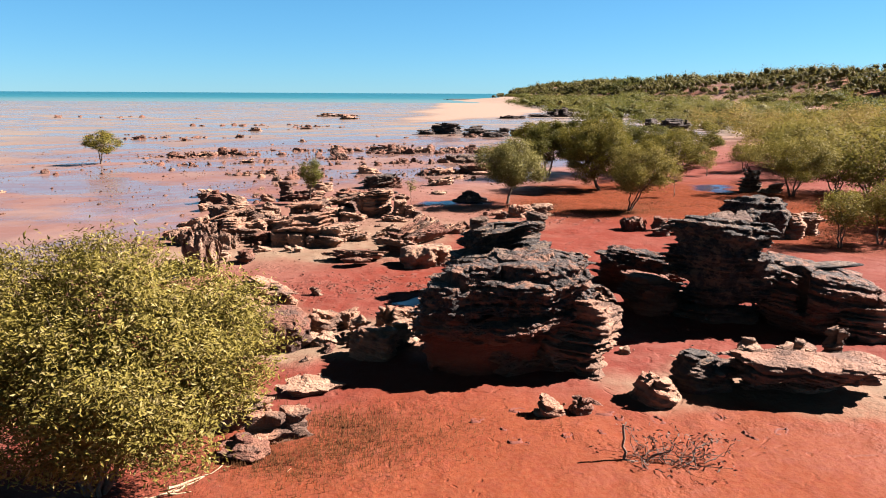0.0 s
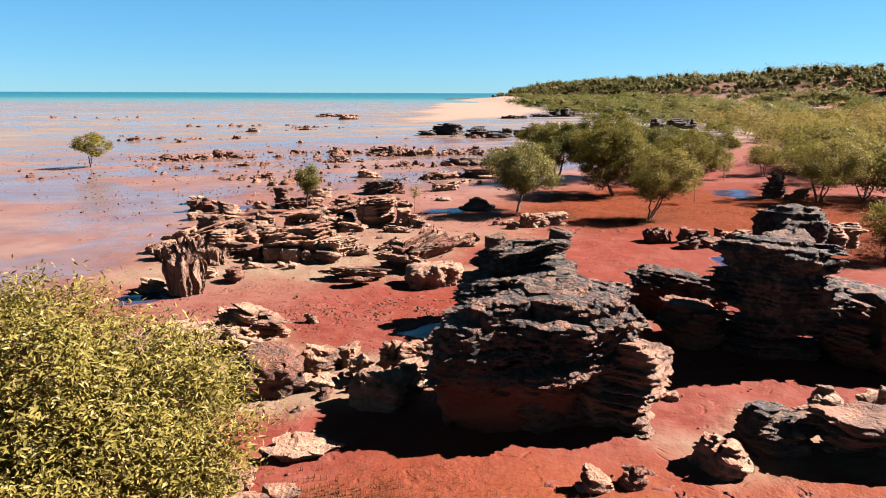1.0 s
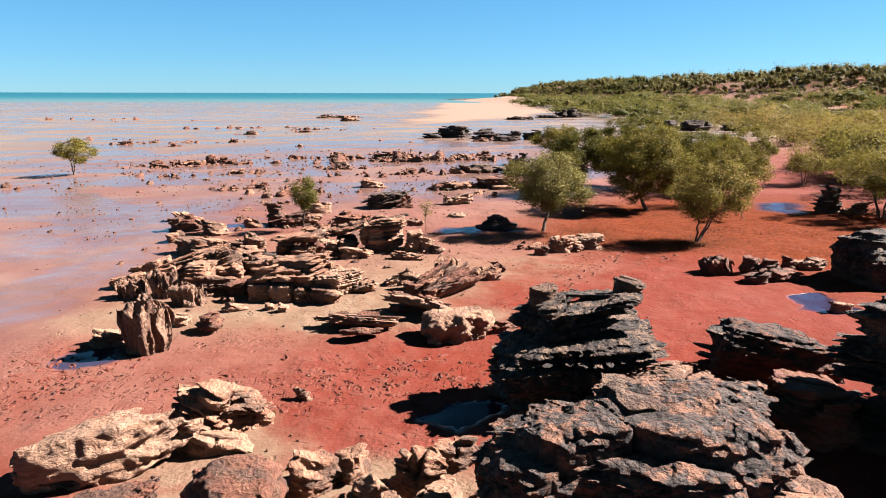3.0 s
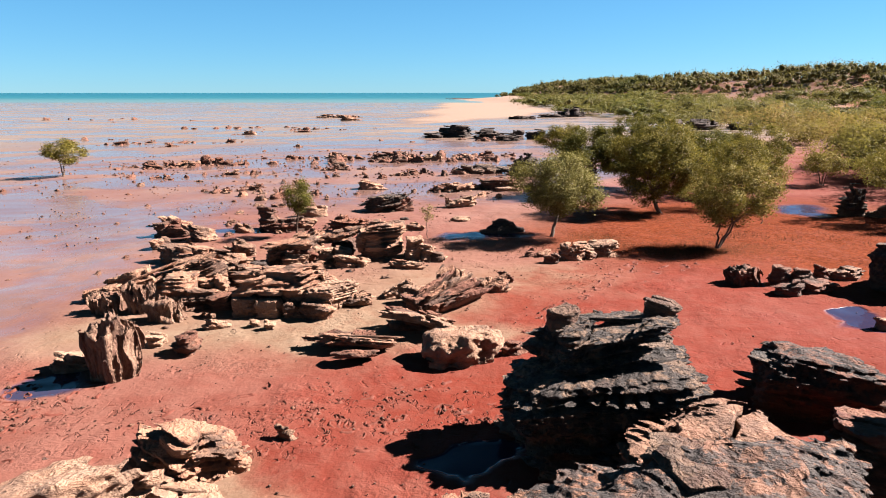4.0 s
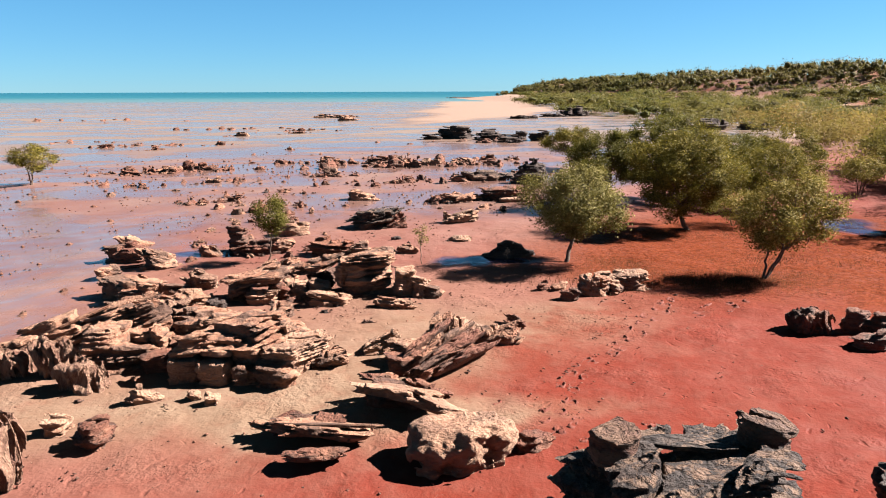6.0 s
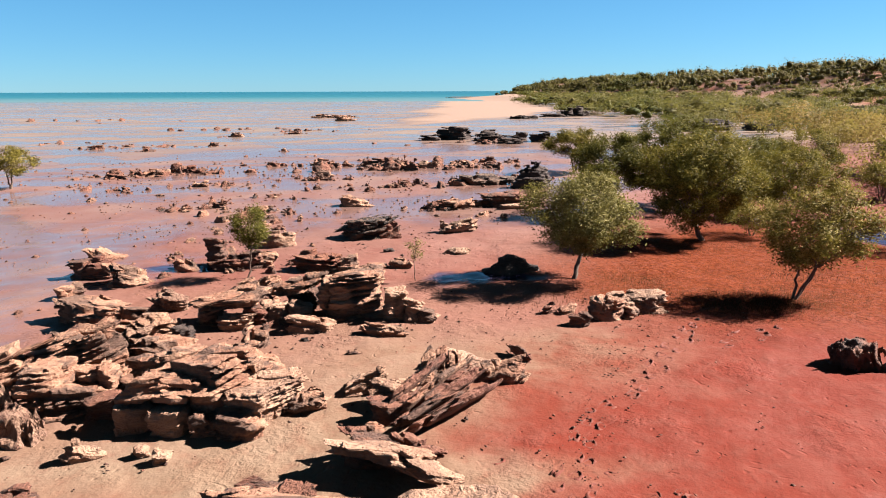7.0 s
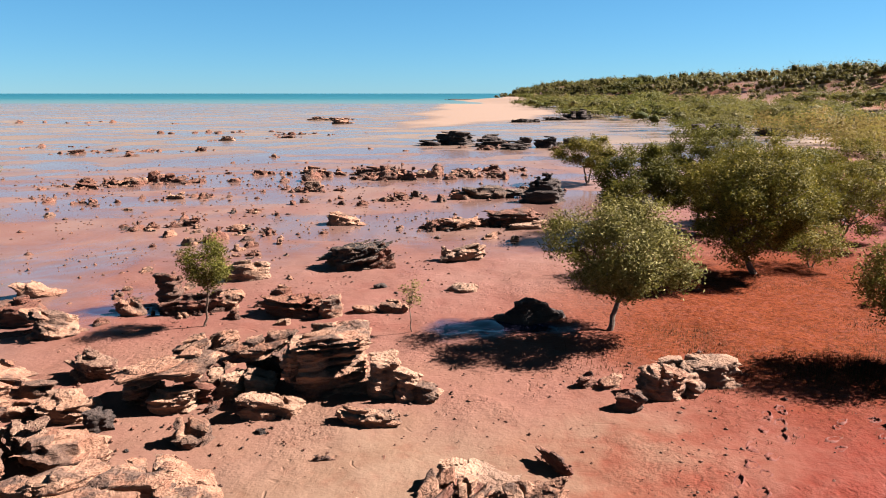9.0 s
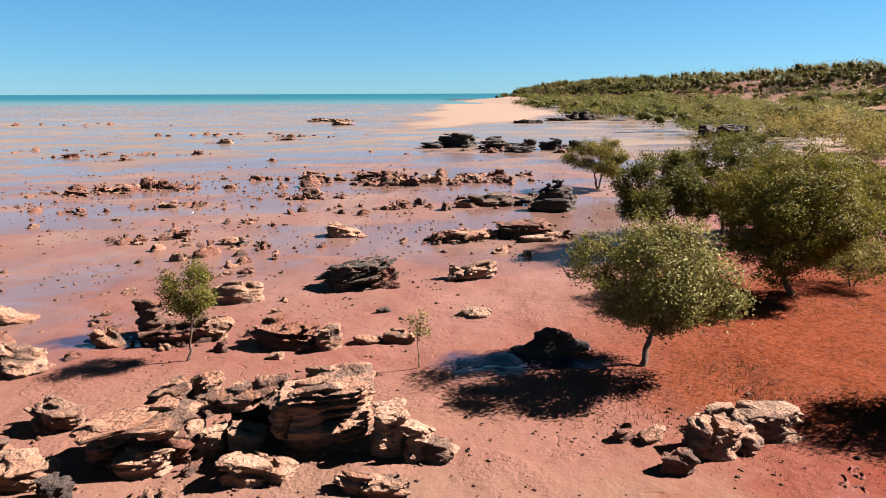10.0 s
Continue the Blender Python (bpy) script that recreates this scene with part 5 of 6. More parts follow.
rock(-11.2, 32.2, 1.5, 1.1, 0.62, 162, "dome", RUST, 7, -10, 0, -6, "rock_outcrop", "layered dark outcrop on wet mud", ledge=0.14)
rock(-12.2, 34.4, 1.2, 0.8, 0.36, 163, "slab", TAN, 5, 10, 0, 4, "rock_slab", "low layered slab on wet mud", ledge=0.14)
rock(-10.9, 30.1, 0.9, 0.6, 0.32, 164, "slab", TAN, 4, 30, 0, 5, "rock_slab", "low tan slab on wet mud")
rock(-3.75, 37.3, 1.9, 1.2, 0.74, 165, "dome", CRUST_AND_SHADE, 8, 6, 0, -5, "rock_outcrop", "dark jagged outcrop with a pale end", ledge=0.16)
rock(-2.95, 37.3, 0.9, 0.8, 0.80, 166, "wedge", RUST, 8, 0, 0, -10, "rock_outcrop", "ribbed brown spur of an outcrop", ledge=0.14)
rock(-0.5, 38.0, 1.7, 0.8, 0.40, 167, "dome", BUFF, 4, 4, 0, -3, "rock_slab", "pale low boulder with a raised corner", ledge=0.06)
rock(-1.0, 38.1, 0.4, 0.35, 0.52, 168, "block", BUFF, 3, 0, 0, 0, "boulder", "pale knob at the end of a boulder")
rock(-0.5, 34.5, 1.0, 0.6, 0.18, 169, "dome", BUFF, 2, 0, 0, 0, "rock_slab", "small pale flat stone on red mud")
rock(-2.8, 34.9, 0.4, 0.3, 0.16, 170, "wedge", DARK, 2, 20, 0, 0, "boulder", "small dark stone on red mud")
rock(1.08, 32.05, 1.65, 1.0, 0.52, 171, "heap", DARK, 6, 6, 0, 0, "boulder", "black jagged boulder in the shade of a tree", boxy=2.2, ledge=0.03, rough=0.26, fine=0.06)
rock(3.75, 28.7, 1.6, 0.75, 0.36, 173, "dome", BUFF, 7, -10, 0, 3, "rock_slab", "pale layered slab resting behind boulders", ledge=0.09, split=0.15)
rock(2.95, 28.0, 0.8, 0.65, 0.50, 172, "dome", TAN, 6, 0, 0, 8, "boulder", "tan angular boulder in a small pile", ledge=0.05, split=0.1)
rock(3.5, 28.1, 0.5, 0.4, 0.30, 177, "block", TAN, 4, 20, 0, 8, "boulder", "tan angular boulder in a small pile")
rock(2.24, 27.45, 0.46, 0.42, 0.28, 174, "dome", RUST, 4, 0, 0, 0, "boulder", "small rusty stone on red mud", ledge=0.05)
rock(2.05, 28.3, 0.48, 0.3, 0.22, 175, "block", TAN, 3, 20, 0, 0, "boulder", "small tan stone on red mud")
rock(1.68, 28.4, 0.36, 0.28, 0.22, 176, "wedge", RUST, 3, 0, 0, 0, "boulder", "small tan stone on red mud")
place("boulder", folded("boulder", 1.1, 0.75, 0.45, 181, RUST, 8.0), pose(7.0, 25.1, z_at(7.0, 25.1), 0, -3, 0), None, "ribbed rusty boulder in a cluster", "rock")
rock(7.95, 25.0, 0.6, 0.5, 0.55, 182, "dome", RUST, 4, 0, 0, 0, "boulder", "upright rusty boulder in a cluster")
rock(8.45, 24.9, 0.6, 0.5, 0.52, 183, "wedge", RUST, 4, 30, 0, 0, "boulder", "upright rusty boulder in a cluster")
rock(7.75, 24.1, 0.78, 0.55, 0.40, 184, "dome", RUST, 4, -10, 0, 0, "boulder", "rounded two-toned boulder in a cluster")
rock(8.6, 24.35, 0.9, 0.5, 0.28, 185, "slab", RUST, 4, 15, 0, 8, "rock_slab", "low rusty slab in a cluster")
rock(9.3, 25.5, 0.4, 0.35, 0.36, 186, "block", RUST, 3, 0, 0, 0, "boulder", "small rusty block on red mud")
rock(9.9, 25.6, 1.1, 0.6, 0.28, 187, "slab", TAN, 5, 8, 0, 0, "rock_slab", "low tan slab near a dark stack", ledge=0.12)
rock(8.7, 21.6, 0.5, 0.4, 0.22, 188, "slab", TAN, 3, 8, 0, 0, "boulder", "low tan stone near a pool")

# ---- reefs on the outer flat ----
rock(-5.4, 44.6, 1.8, 0.9, 0.42, 191, "wedge", TAN, 5, 0, 0, 4, "rock_outcrop", "small tan reef on wet mud", ledge=0.16)
rock(-0.6, 43.3, 2.2, 0.9, 0.42, 192, "dome", TAN, 5, 8, 0, 0, "rock_outcrop", "jagged brown reef on wet mud", ledge=0.18)
rock(1.5, 44.0, 2.8, 1.1, 0.62, 193, "slab", RUST, 6, -5, 5, 3, "rock_slab", "long dark reef slab with an undercut edge")
rock(2.1, 43.2, 1.8, 0.6, 0.28, 194, "slab", BUFF, 4, 6, 0, 0, "rock_slab", "pale slab beside a reef")
rock(3.6, 50.0, 2.7, 1.6, 1.5, 195, "heap", DARK, 9, 0, 0, 0, "rock_pillar", "dark squat stack behind a mangrove", ledge=0.14, group="rock stacks")
rock(1.2, 51.8, 3.6, 1.2, 0.50, 196, "slab", CRUST_AND_SHADE, 6, 8, 5, 3, "rock_slab", "low dark reef on wet mud", ledge=0.16)
rock(-0.4, 51.4, 1.6, 0.8, 0.3, 197, "slab", TAN, 4, 0, 0, 5, "rock_slab", "low tan reef on wet mud", ledge=0.16)
REEF = ((-10.8, 64.3, 4.3, 1.6, 0.55), (-6.3, 62.2, 3.4, 1.8, 0.85), (-4.6, 61.3, 2.6, 1.4, 0.5), (-2.6, 61.0, 3.6, 1.6, 0.62), (-0.8, 60.9, 1.8, 1.2, 0.6), (1.8, 64.2, 2.8, 1.4, 0.55),
        (-9.2, 55.0, 1.5, 0.8, 0.5), (-4.3, 51.1, 1.4, 0.7, 0.34), (-21.8, 60.2, 3.0, 1.5, 0.6), (-23.6, 58.0, 3.2, 1.2, 0.5), (-20.6, 61.6, 1.8, 1.2, 0.6))
for k, (x, y, w, d, h) in enumerate(REEF):
    rock(x, y, w * 0.62, d * 0.6, h * 0.8, 200 + k, "dome" if k % 2 else "wedge", (TAN, RUST, TAN, BUFF)[k % 4], 6, 7 * k % 40 - 20, 0, 4, "rock_outcrop", "jagged brown reef on the wet flat", group="outer reef", ledge=0.09, rough=0.4, split=0.9, cell=0.4)
for k, (x, y, w, d, h) in enumerate(((-0.8, 91.0, 5.0, 3.0, 1.5), (-3.6, 90.0, 3.2, 2.0, 0.6), (2.6, 88.0, 4.2, 2.4, 1.0), (5.0, 84.0, 3.6, 2.0, 0.8), (8.2, 85.5, 2.6, 2.0, 1.15), (10.6, 86.0, 2.2, 1.6, 0.9), (24.6, 162.0, 6.0, 4.0, 2.2), (12.0, 150.0, 6.5, 2.5, 0.6), (19.5, 158.0, 7.0, 2.5, 0.7), (33.0, 104.0, 6.0, 3.0, 1.5), (38.5, 103.0, 4.5, 2.5, 1.2), (-33.0, 178.0, 6.0, 2.5, 0.9), (-29.0, 178.0, 9.0, 2.5, 0.6))):
    rock(x, y, w, d, h, 220 + k, ("wedge", "dome", "stack")[k % 3], DARK if k not in (11, 12) else TAN, 7, 6 * k % 30 - 15, 0, 0, "rock_outcrop", "dark rocky reef by the sand bar", group="dark reef", ledge=0.2, flags=9, split=0.9, cell=0.7)
place("reef", bedded("reef", 60, 14, 1.6, 240, 4, "dome", DARK, 2.5, 0.15, 0.05, 0.1, 1.2), pose(20, 640, SEA - 0.6), None, "long dark reef at the edge of the sea", "reef")

CLUSTER = ((-25.2, 58.5, 1.5, 0.3), (-21.5, 59.0, 2.6, 0.5), (-19.0, 60.5, 3.0, 0.7), (-20.0, 51.8, 1.2, 0.3), (-15.8, 52.6, 2.2, 0.45), (-13.3, 43.9, 1.4, 0.45), (-11.9, 44.6, 1.6, 0.5), (-9.4, 43.4, 2.0, 0.32),
           (-8.2, 42.9, 1.3, 0.22), (-10.2, 47.9, 1.7, 0.25), (-9.2, 56.3, 2.0, 0.5), (-3.4, 51.4, 2.4, 0.3), (-14.6, 64.4, 3.2, 0.35), (0.2, 61.2, 2.4, 0.5), (1.7, 61.6, 2.2, 0.4), (-1.6, 43.6, 1.6, 0.4), (0.2, 43.9, 1.4, 0.3),
           (3.2, 43.7, 1.5, 0.35), (0.2, 52.4, 2.0, 0.4), (3.0, 53.0, 1.6, 0.4), (-40.4, 86.5, 4.0, 0.5), (-27.5, 87.3, 2.2, 0.6), (-30.7, 105.0, 4.5, 0.7), (-24.0, 109.0, 6.0, 0.5), (-32.1, 81.6, 2.3, 0.4), (-17.4, 78.4, 1.0, 0.35),
           (-9.0, 38.8, 1.6, 0.18), (-7.6, 39.0, 1.2, 0.2), (-24.3, 157.0, 8.0, 1.2), (28.5, 101.5, 6.0, 1.8), (5.0, 82.4, 2.6, 0.6), (9.0, 82.8, 2.6, 0.8), (3.0, 92.0, 4.0, 1.2), (6.5, 90.5, 3.2, 0.9))
for k, (x, y, w, h) in enumerate(CLUSTER):
    rock(x, y, w * 0.6, w * 0.32, h * 0.85, 260 + k, ("wedge", "dome", "slab")[k % 3], DARK if y > 80 and x > 0 else (RUST, TAN, RUST)[k % 3], 5, 11 * k % 40 - 20, 0, 5 - k % 9, "rock_outcrop", "jagged brown reef on the wet flat" if x < 4 else "dark rocky reef by the sand bar", group="outer reef" if x < 4 else "dark reef", ledge=0.09, rough=0.4, split=0.95, cell=0.3 + 0.05 * w, flags=3 if y < 95 else 0)

# small stones scattered over the flats, in shared shapes
SMALL = [bedded("stone", 0.62 + 0.1 * k, 0.46, 0.26 + 0.08 * (k % 3), 300 + k, 3 + k % 3, ("wedge", "heap", "wedge2")[k % 3], (RUST, TAN, RUST, DARK, TAN)[k % 5], 2.6, 0.22, 0.22, 0.03, 0.08, split=0.8, cell=0.2) for k in range(7)]
rs = np.random.RandomState(5)


FAR_STONES = []


def stones(cx, cy, rx, ry, n, size, group):
    """Loose stones round a spot; those on the outer flat are gathered for one mesh."""
    for _ in range(n):
        x, y = cx + rs.normal(0, rx), cy + rs.normal(0, ry)
        s = size * rs.uniform(0.5, 1.35)
        m = pose(x, y, z_at(x, y) - 0.02 * s, rs.uniform(-8, 8), rs.uniform(-12, 12), rs.uniform(0, 360)) @ Matrix.Diagonal((s, s, s * rs.uniform(0.7, 1.3) * (0.6 if y > 70 else 1.0), 1))
        k = rs.randint(7)
        if y > 50:
            FAR_STONES.append((k, m))
        else:
            place("stone", SMALL[k], m, None, "small rough stone on the tidal flat", "stone", group)


def far_stones():
    shapes = []
    for me in SMALL:
        co = np.empty(len(me.vertices) * 3, np.float32)
        me.vertices.foreach_get("co", co)
        idx = np.empty(len(me.polygons) * 3, np.int32)
        me.loops.foreach_get("vertex_index", idx)
        shapes.append((co.reshape(-1, 3), idx.reshape(-1, 3)))
    vs, fs, o = [], [], 0
    for k, m in FAR_STONES:
        m = np.array(m)
        vs.append(shapes[k][0] @ m[:3, :3].T + m[:3, 3])
        fs.append(shapes[k][1] + o)
        o += len(shapes[k][0])
    place("reef_stones", quick_mesh("reef_stones", np.concatenate(vs), np.concatenate(fs), RUST), Matrix(), None, "broken brown stones of the outer reefs", "stones", "", "stuff")


stones(-22, 59.5, 2.6, 1.3, 20, 1.2, "stones of a reef")
stones(-8, 62.5, 4.0, 1.4, 18, 1.3, "stones of a reef")
stones(-2, 61, 3.0, 1.2, 12, 1.2, "stones of a reef")
stones(-36, 88, 4.0, 1.4, 12, 1.4, "stones of a reef")
stones(-47, 97, 4.0, 1.4, 10, 1.4, "stones of a reef")
stones(-37, 125, 6.0, 2.5, 14, 1.6, "stones of a reef")
stones(-24, 116, 5.0, 2.0, 12, 1.5, "stones of a reef")
stones(-90, 160, 20, 6, 12, 2.0, "stones of a reef")
stones(-12, 44, 2.2, 1.2, 10, 0.8, "stones of a ledge")
stones(-10, 41, 1.6, 0.7, 10, 0.9, "stones of a ledge")
stones(-5, 51, 3, 2, 8, 0.6, "stones of a ledge")
stones(1, 43, 2, 0.8, 8, 0.6, "stones of a ledge")
stones(4, 86, 4.5, 2.2, 18, 1.5, "stones of a dark reef")
stones(0.5, 52, 2.0, 1.0, 8, 0.8, "stones of a ledge")
stones(-15, 52, 5, 4, 12, 0.7, "scattered stones")
stones(-26, 50, 7, 8, 16, 0.7, "scattered stones")
for x, y, w, h in CLUSTER[:28]:
    stones(x, y - 0.2, w * 0.55, w * 0.22, 6, 0.35 + 0.5 * h, "stones of a reef")
for x, y, w, d, h in REEF:
    stones(x, y - 0.2, w * 0.5, d * 0.3, 7, 0.5 + 0.5 * h, "stones of a reef")
stones(-8.6, 26, 1.6, 1.6, 6, 0.3, "rubble of an outcrop")
stones(-5, 24.8, 1.6, 1.4, 6, 0.4, "rubble of an outcrop")
stones(-5.5, 26.6, 1.4, 0.6, 4, 0.25, "rubble of an outcrop")
stones(-1.6, 13.6, 0.9, 0.5, 14, 0.36, "rubble beside a stack")
stones(-7.2, 32.6, 1.2, 0.5, 8, 0.4, "rubble of a ledge")
stones(-3, 28.2, 1.5, 0.5, 8, 0.3, "rubble of an outcrop")
stones(-7.5, 35.5, 2.4, 1.2, 8, 0.5, "scattered stones")

far_stones()

# clods and chips strewn over the trodden mud
def clods(areas):
    r2 = np.random.RandomState(61)
    vs, fs, o = [], [], 0
    base = np.array([(1, 0, 0), (0, 1, 0), (-1, 0, 0), (0, -1, 0), (0, 0, 1), (0.2, 0.1, -0.5)], float)
    tri = np.array([(0, 1, 4), (1, 2, 4), (2, 3, 4), (3, 0, 4), (1, 0, 5), (2, 1, 5), (3, 2, 5), (0, 3, 5)])
    for cx, cy, rx, ry, n, size in areas:
        for _ in range(n):
            x, y = cx + r2.normal(0, rx), cy + r2.normal(0, ry)
            s = 0.75 * size * math.exp(r2.normal(0, 0.5))
            a = r2.uniform(0, 6.28)
            p = base * (1 + r2.uniform(-0.35, 0.35, (6, 1))) * np.array([1, 0.7, 0.55]) * s
            p = np.stack([p[:, 0] * math.cos(a) - p[:, 1] * math.sin(a) + x, p[:, 0] * math.sin(a) + p[:, 1] * math.cos(a) + y, p[:, 2] + z_at(x, y)], 1)
            vs.append(p)
            fs.append(tri + o)
            o += 6
    place("clods", quick_mesh("clods", np.concatenate(vs), np.concatenate(fs), RUST), Matrix(), None, "small clods and stone chips strewn on mud", "rubble", "", "stuff")


clods(((-3.0, 17.0, 3.5, 1.2, 420, 0.022), (-5.0, 22.0, 3.5, 2.5, 380, 0.03), (1.0, 9.6, 2.5, 1.2, 320, 0.016), (-1.5, 14.0, 1.5, 0.9, 160, 0.035), (-4.0, 27.0, 3.0, 1.2, 240, 0.035), (-4.0, 32.5, 4.0, 2.5, 380, 0.04), (3.0, 28.0, 1.6, 1.0, 140, 0.03),
       (4.0, 15.5, 1.5, 1.5, 200, 0.025), (4.5, 22.5, 3.0, 3.0, 260, 0.02), (-10.0, 42.0, 8.0, 6.0, 420, 0.07), (-6.0, 56.0, 12.0, 7.0, 420, 0.10), (-18.0, 62.0, 9.0, 9.0, 300, 0.11), (-8.0, 36.0, 4.0, 4.0, 500, 0.035), (-14.0, 40.0, 5.0, 7.0, 500, 0.05), (0.0, 38.0, 3.0, 4.0, 350, 0.035), (-2.0, 47.0, 5.0, 4.0, 350, 0.06), (-26.0, 56.0, 9.0, 8.0, 350, 0.09),
       (1.3, 21.4, 0.25, 0.7, 60, 0.017), (1.8, 23.0, 0.22, 0.7, 60, 0.017), (2.5, 24.9, 0.3, 0.8, 80, 0.017), (3.4, 26.6, 0.3, 0.7, 80, 0.017), (-8.0, 17.3, 1.6, 1.0, 260, 0.03)))

# ---- trees ----
mangrove(-4.2, 7.95, 3.28, 5.3, 401, 125000, 0.072, LEAF_NEAR, "mangrove_bush", "broad olive-green mangrove bush with slender stems", 12, 0.17, 0.034, deep=3.0, lobes=22, spread=0.13, clumps=60, slim=0.30)
mangrove(2.68, 31.2, 3.1, 3.05, 402, 34000, 0.085, LEAF_PALE, "mangrove_tree", "grey-green mangrove tree on a thin forked trunk", 1, 0.19, 0.075, lean=(0.27, 0), group="mangrove trees", lobes=12)
mangrove(8.1, 36.2, 3.85, 4.2, 403, 60000, 0.09, LEAF, "mangrove_tree", "broad olive mangrove tree with a leaning trunk", 1, 0.16, 0.10, lean=(-0.30, 0), group="mangrove trees", lobes=15)
mangrove(7.85, 29.3, 2.9, 2.55, 404, 20000, 0.085, LEAF_OLIVE, "mangrove_tree", "slim olive mangrove tree with forked stems", 3, 0.22, 0.042, lean=(0.6, 0), group="mangrove trees", lobes=11)
mangrove(5.9, 41.6, 3.6, 3.6, 405, 22000, 0.11, LEAF_DARK, "mangrove_tree", "dark green mangrove tree behind others", 2, 0.20, 0.08, group="mangrove trees", lobes=11)
mangrove(8.8, 43.0, 4.1, 5.6, 406, 36000, 0.11, LEAF_DARK, "mangrove_tree", "dark green mangrove tree behind others", 2, 0.15, 0.08, group="mangrove trees", lobes=11)
mangrove(13.0, 41.0, 2.8, 4.4, 419, 26000, 0.10, LEAF, "mangrove_tree", "low green mangrove beside a broad one", 3, 0.10, 0.06, group="mangrove trees", lobes=12)
mangrove(10.0, 36.9, 1.3, 2.2, 429, 5000, 0.085, LEAF_OLIVE, "mangrove_sapling", "low spreading branch of yellow-green leaves", 2, 0.25, 0.03, group="mangrove saplings", lobes=7)
mangrove(7.1, 57.4, 2.9, 4.0, 407, 18000, 0.11, LEAF, "mangrove_tree", "olive mangrove tree near a dark reef", 2, 0.22, 0.07, group="mangrove trees")
mangrove(16.5, 48.2, 2.9, 5.2, 408, 34000, 0.11, LEAF, "mangrove_tree", "low spreading green mangrove", 3, 0.15, 0.06, group="mangrove trees")
mangrove(12.3, 44.0, 3.2, 4.4, 418, 24000, 0.11, LEAF_DARK, "mangrove_tree", "low green mangrove between others", 3, 0.15, 0.06, group="mangrove trees")
mangrove(-27.7, 53.2, 2.6, 3.0, 409, 7000, 0.12, LEAF, "mangrove_tree", "lone small mangrove standing on the wet flat", 2, 0.32, 0.06, group="mangrove trees")
mangrove(-6.65, 31.8, 2.05, 1.08, 410, 7000, 0.068, LEAF_DARK, "mangrove_sapling", "young mangrove with a tight green crown", 1, 0.42, 0.034, group="mangrove saplings", lobes=8, spread=0.09, lean=(0.2, 0))
mangrove(-1.68, 31.3, 1.25, 0.42, 411, 500, 0.06, LEAF_PALE, "mangrove_sapling", "thin young mangrove with few leaves", 1, 0.45, 0.016, group="mangrove saplings", lobes=5, spread=0.06, clumps=12)
mangrove(11.1, 33.4, 1.7, 0.7, 412, 900, 0.08, LEAF_OLIVE, "mangrove_sapling", "thin young mangrove with few leaves", 1, 0.35, 0.02, group="mangrove saplings", lobes=5, spread=0.08, clumps=14)
mangrove(13.1, 22.3, 1.9, 1.5, 413, 4500, 0.09, LEAF_OLIVE, "mangrove_sapling", "young olive mangrove on slender stems", 3, 0.30, 0.03, group="mangrove saplings", lobes=8)
mangrove(14.6, 22.6, 2.2, 1.9, 414, 6000, 0.09, LEAF_OLIVE, "mangrove_sapling", "young olive mangrove on slender stems", 3, 0.28, 0.035, group="mangrove saplings", lobes=8)
mangrove(17.0, 33.8, 2.9, 4.2, 415, 20000, 0.10, LEAF_OLIVE, "mangrove_tree", "spreading olive mangrove on many stems", 4, 0.24, 0.05, group="mangrove trees", lobes=12)
mangrove(19.0, 44.3, 1.9, 2.4, 416, 5000, 0.11, LEAF_OLIVE, "mangrove_sapling", "young olive mangrove on slender stems", 3, 0.28, 0.035, group="mangrove saplings")
mangrove(15.9, 42.4, 1.35, 0.9, 417, 1500, 0.09, LEAF_OLIVE, "mangrove_sapling", "young olive mangrove on slender stems", 2, 0.30, 0.02, group="mangrove saplings", lobes=6)

# nearer bushes of the thicket, as copies of three shapes
rs = np.random.RandomState(9)
kinds = [mangrove(20.5 + 3.2 * k, 40.0 + 7 * k, 2.6 + 0.3 * k, 4.0, 420 + k, 2700, 0.19, LEAF_FAR, "mangrove_bush", "dense olive mangrove bush in a thicket", 4, 0.1, 0.05, group="thicket bushes", lobes=11, spread=0.16) for k in range(3)]


def inside_thicket(x, y):
    edge = np.interp(y, [20, 30, 42, 46, 55, 75, 95, 106, 155, 320, 520], [17.5, 19.5, 20.5, 21.5, 26, 31, 34, 29, 29, 31, 46])
    return edge + 1.2 * math.sin(y * 0.7) < x < 0.74 * y + 8


count = 0
for _ in range(2000):
    y = rs.uniform(24, 66)
    x = rs.uniform(18, 0.74 * y + 8)
    if count < 75 and inside_thicket(x, y):
        s = rs.uniform(0.85, 1.3)
        copy_thing(kinds[rs.randint(3)], pose(x, y, z_at(x, y), 0, 0, rs.uniform(0, 360)) @ Matrix.Diagonal((s, s, s * rs.uniform(0.85, 1.1), 1)))
        count += 1


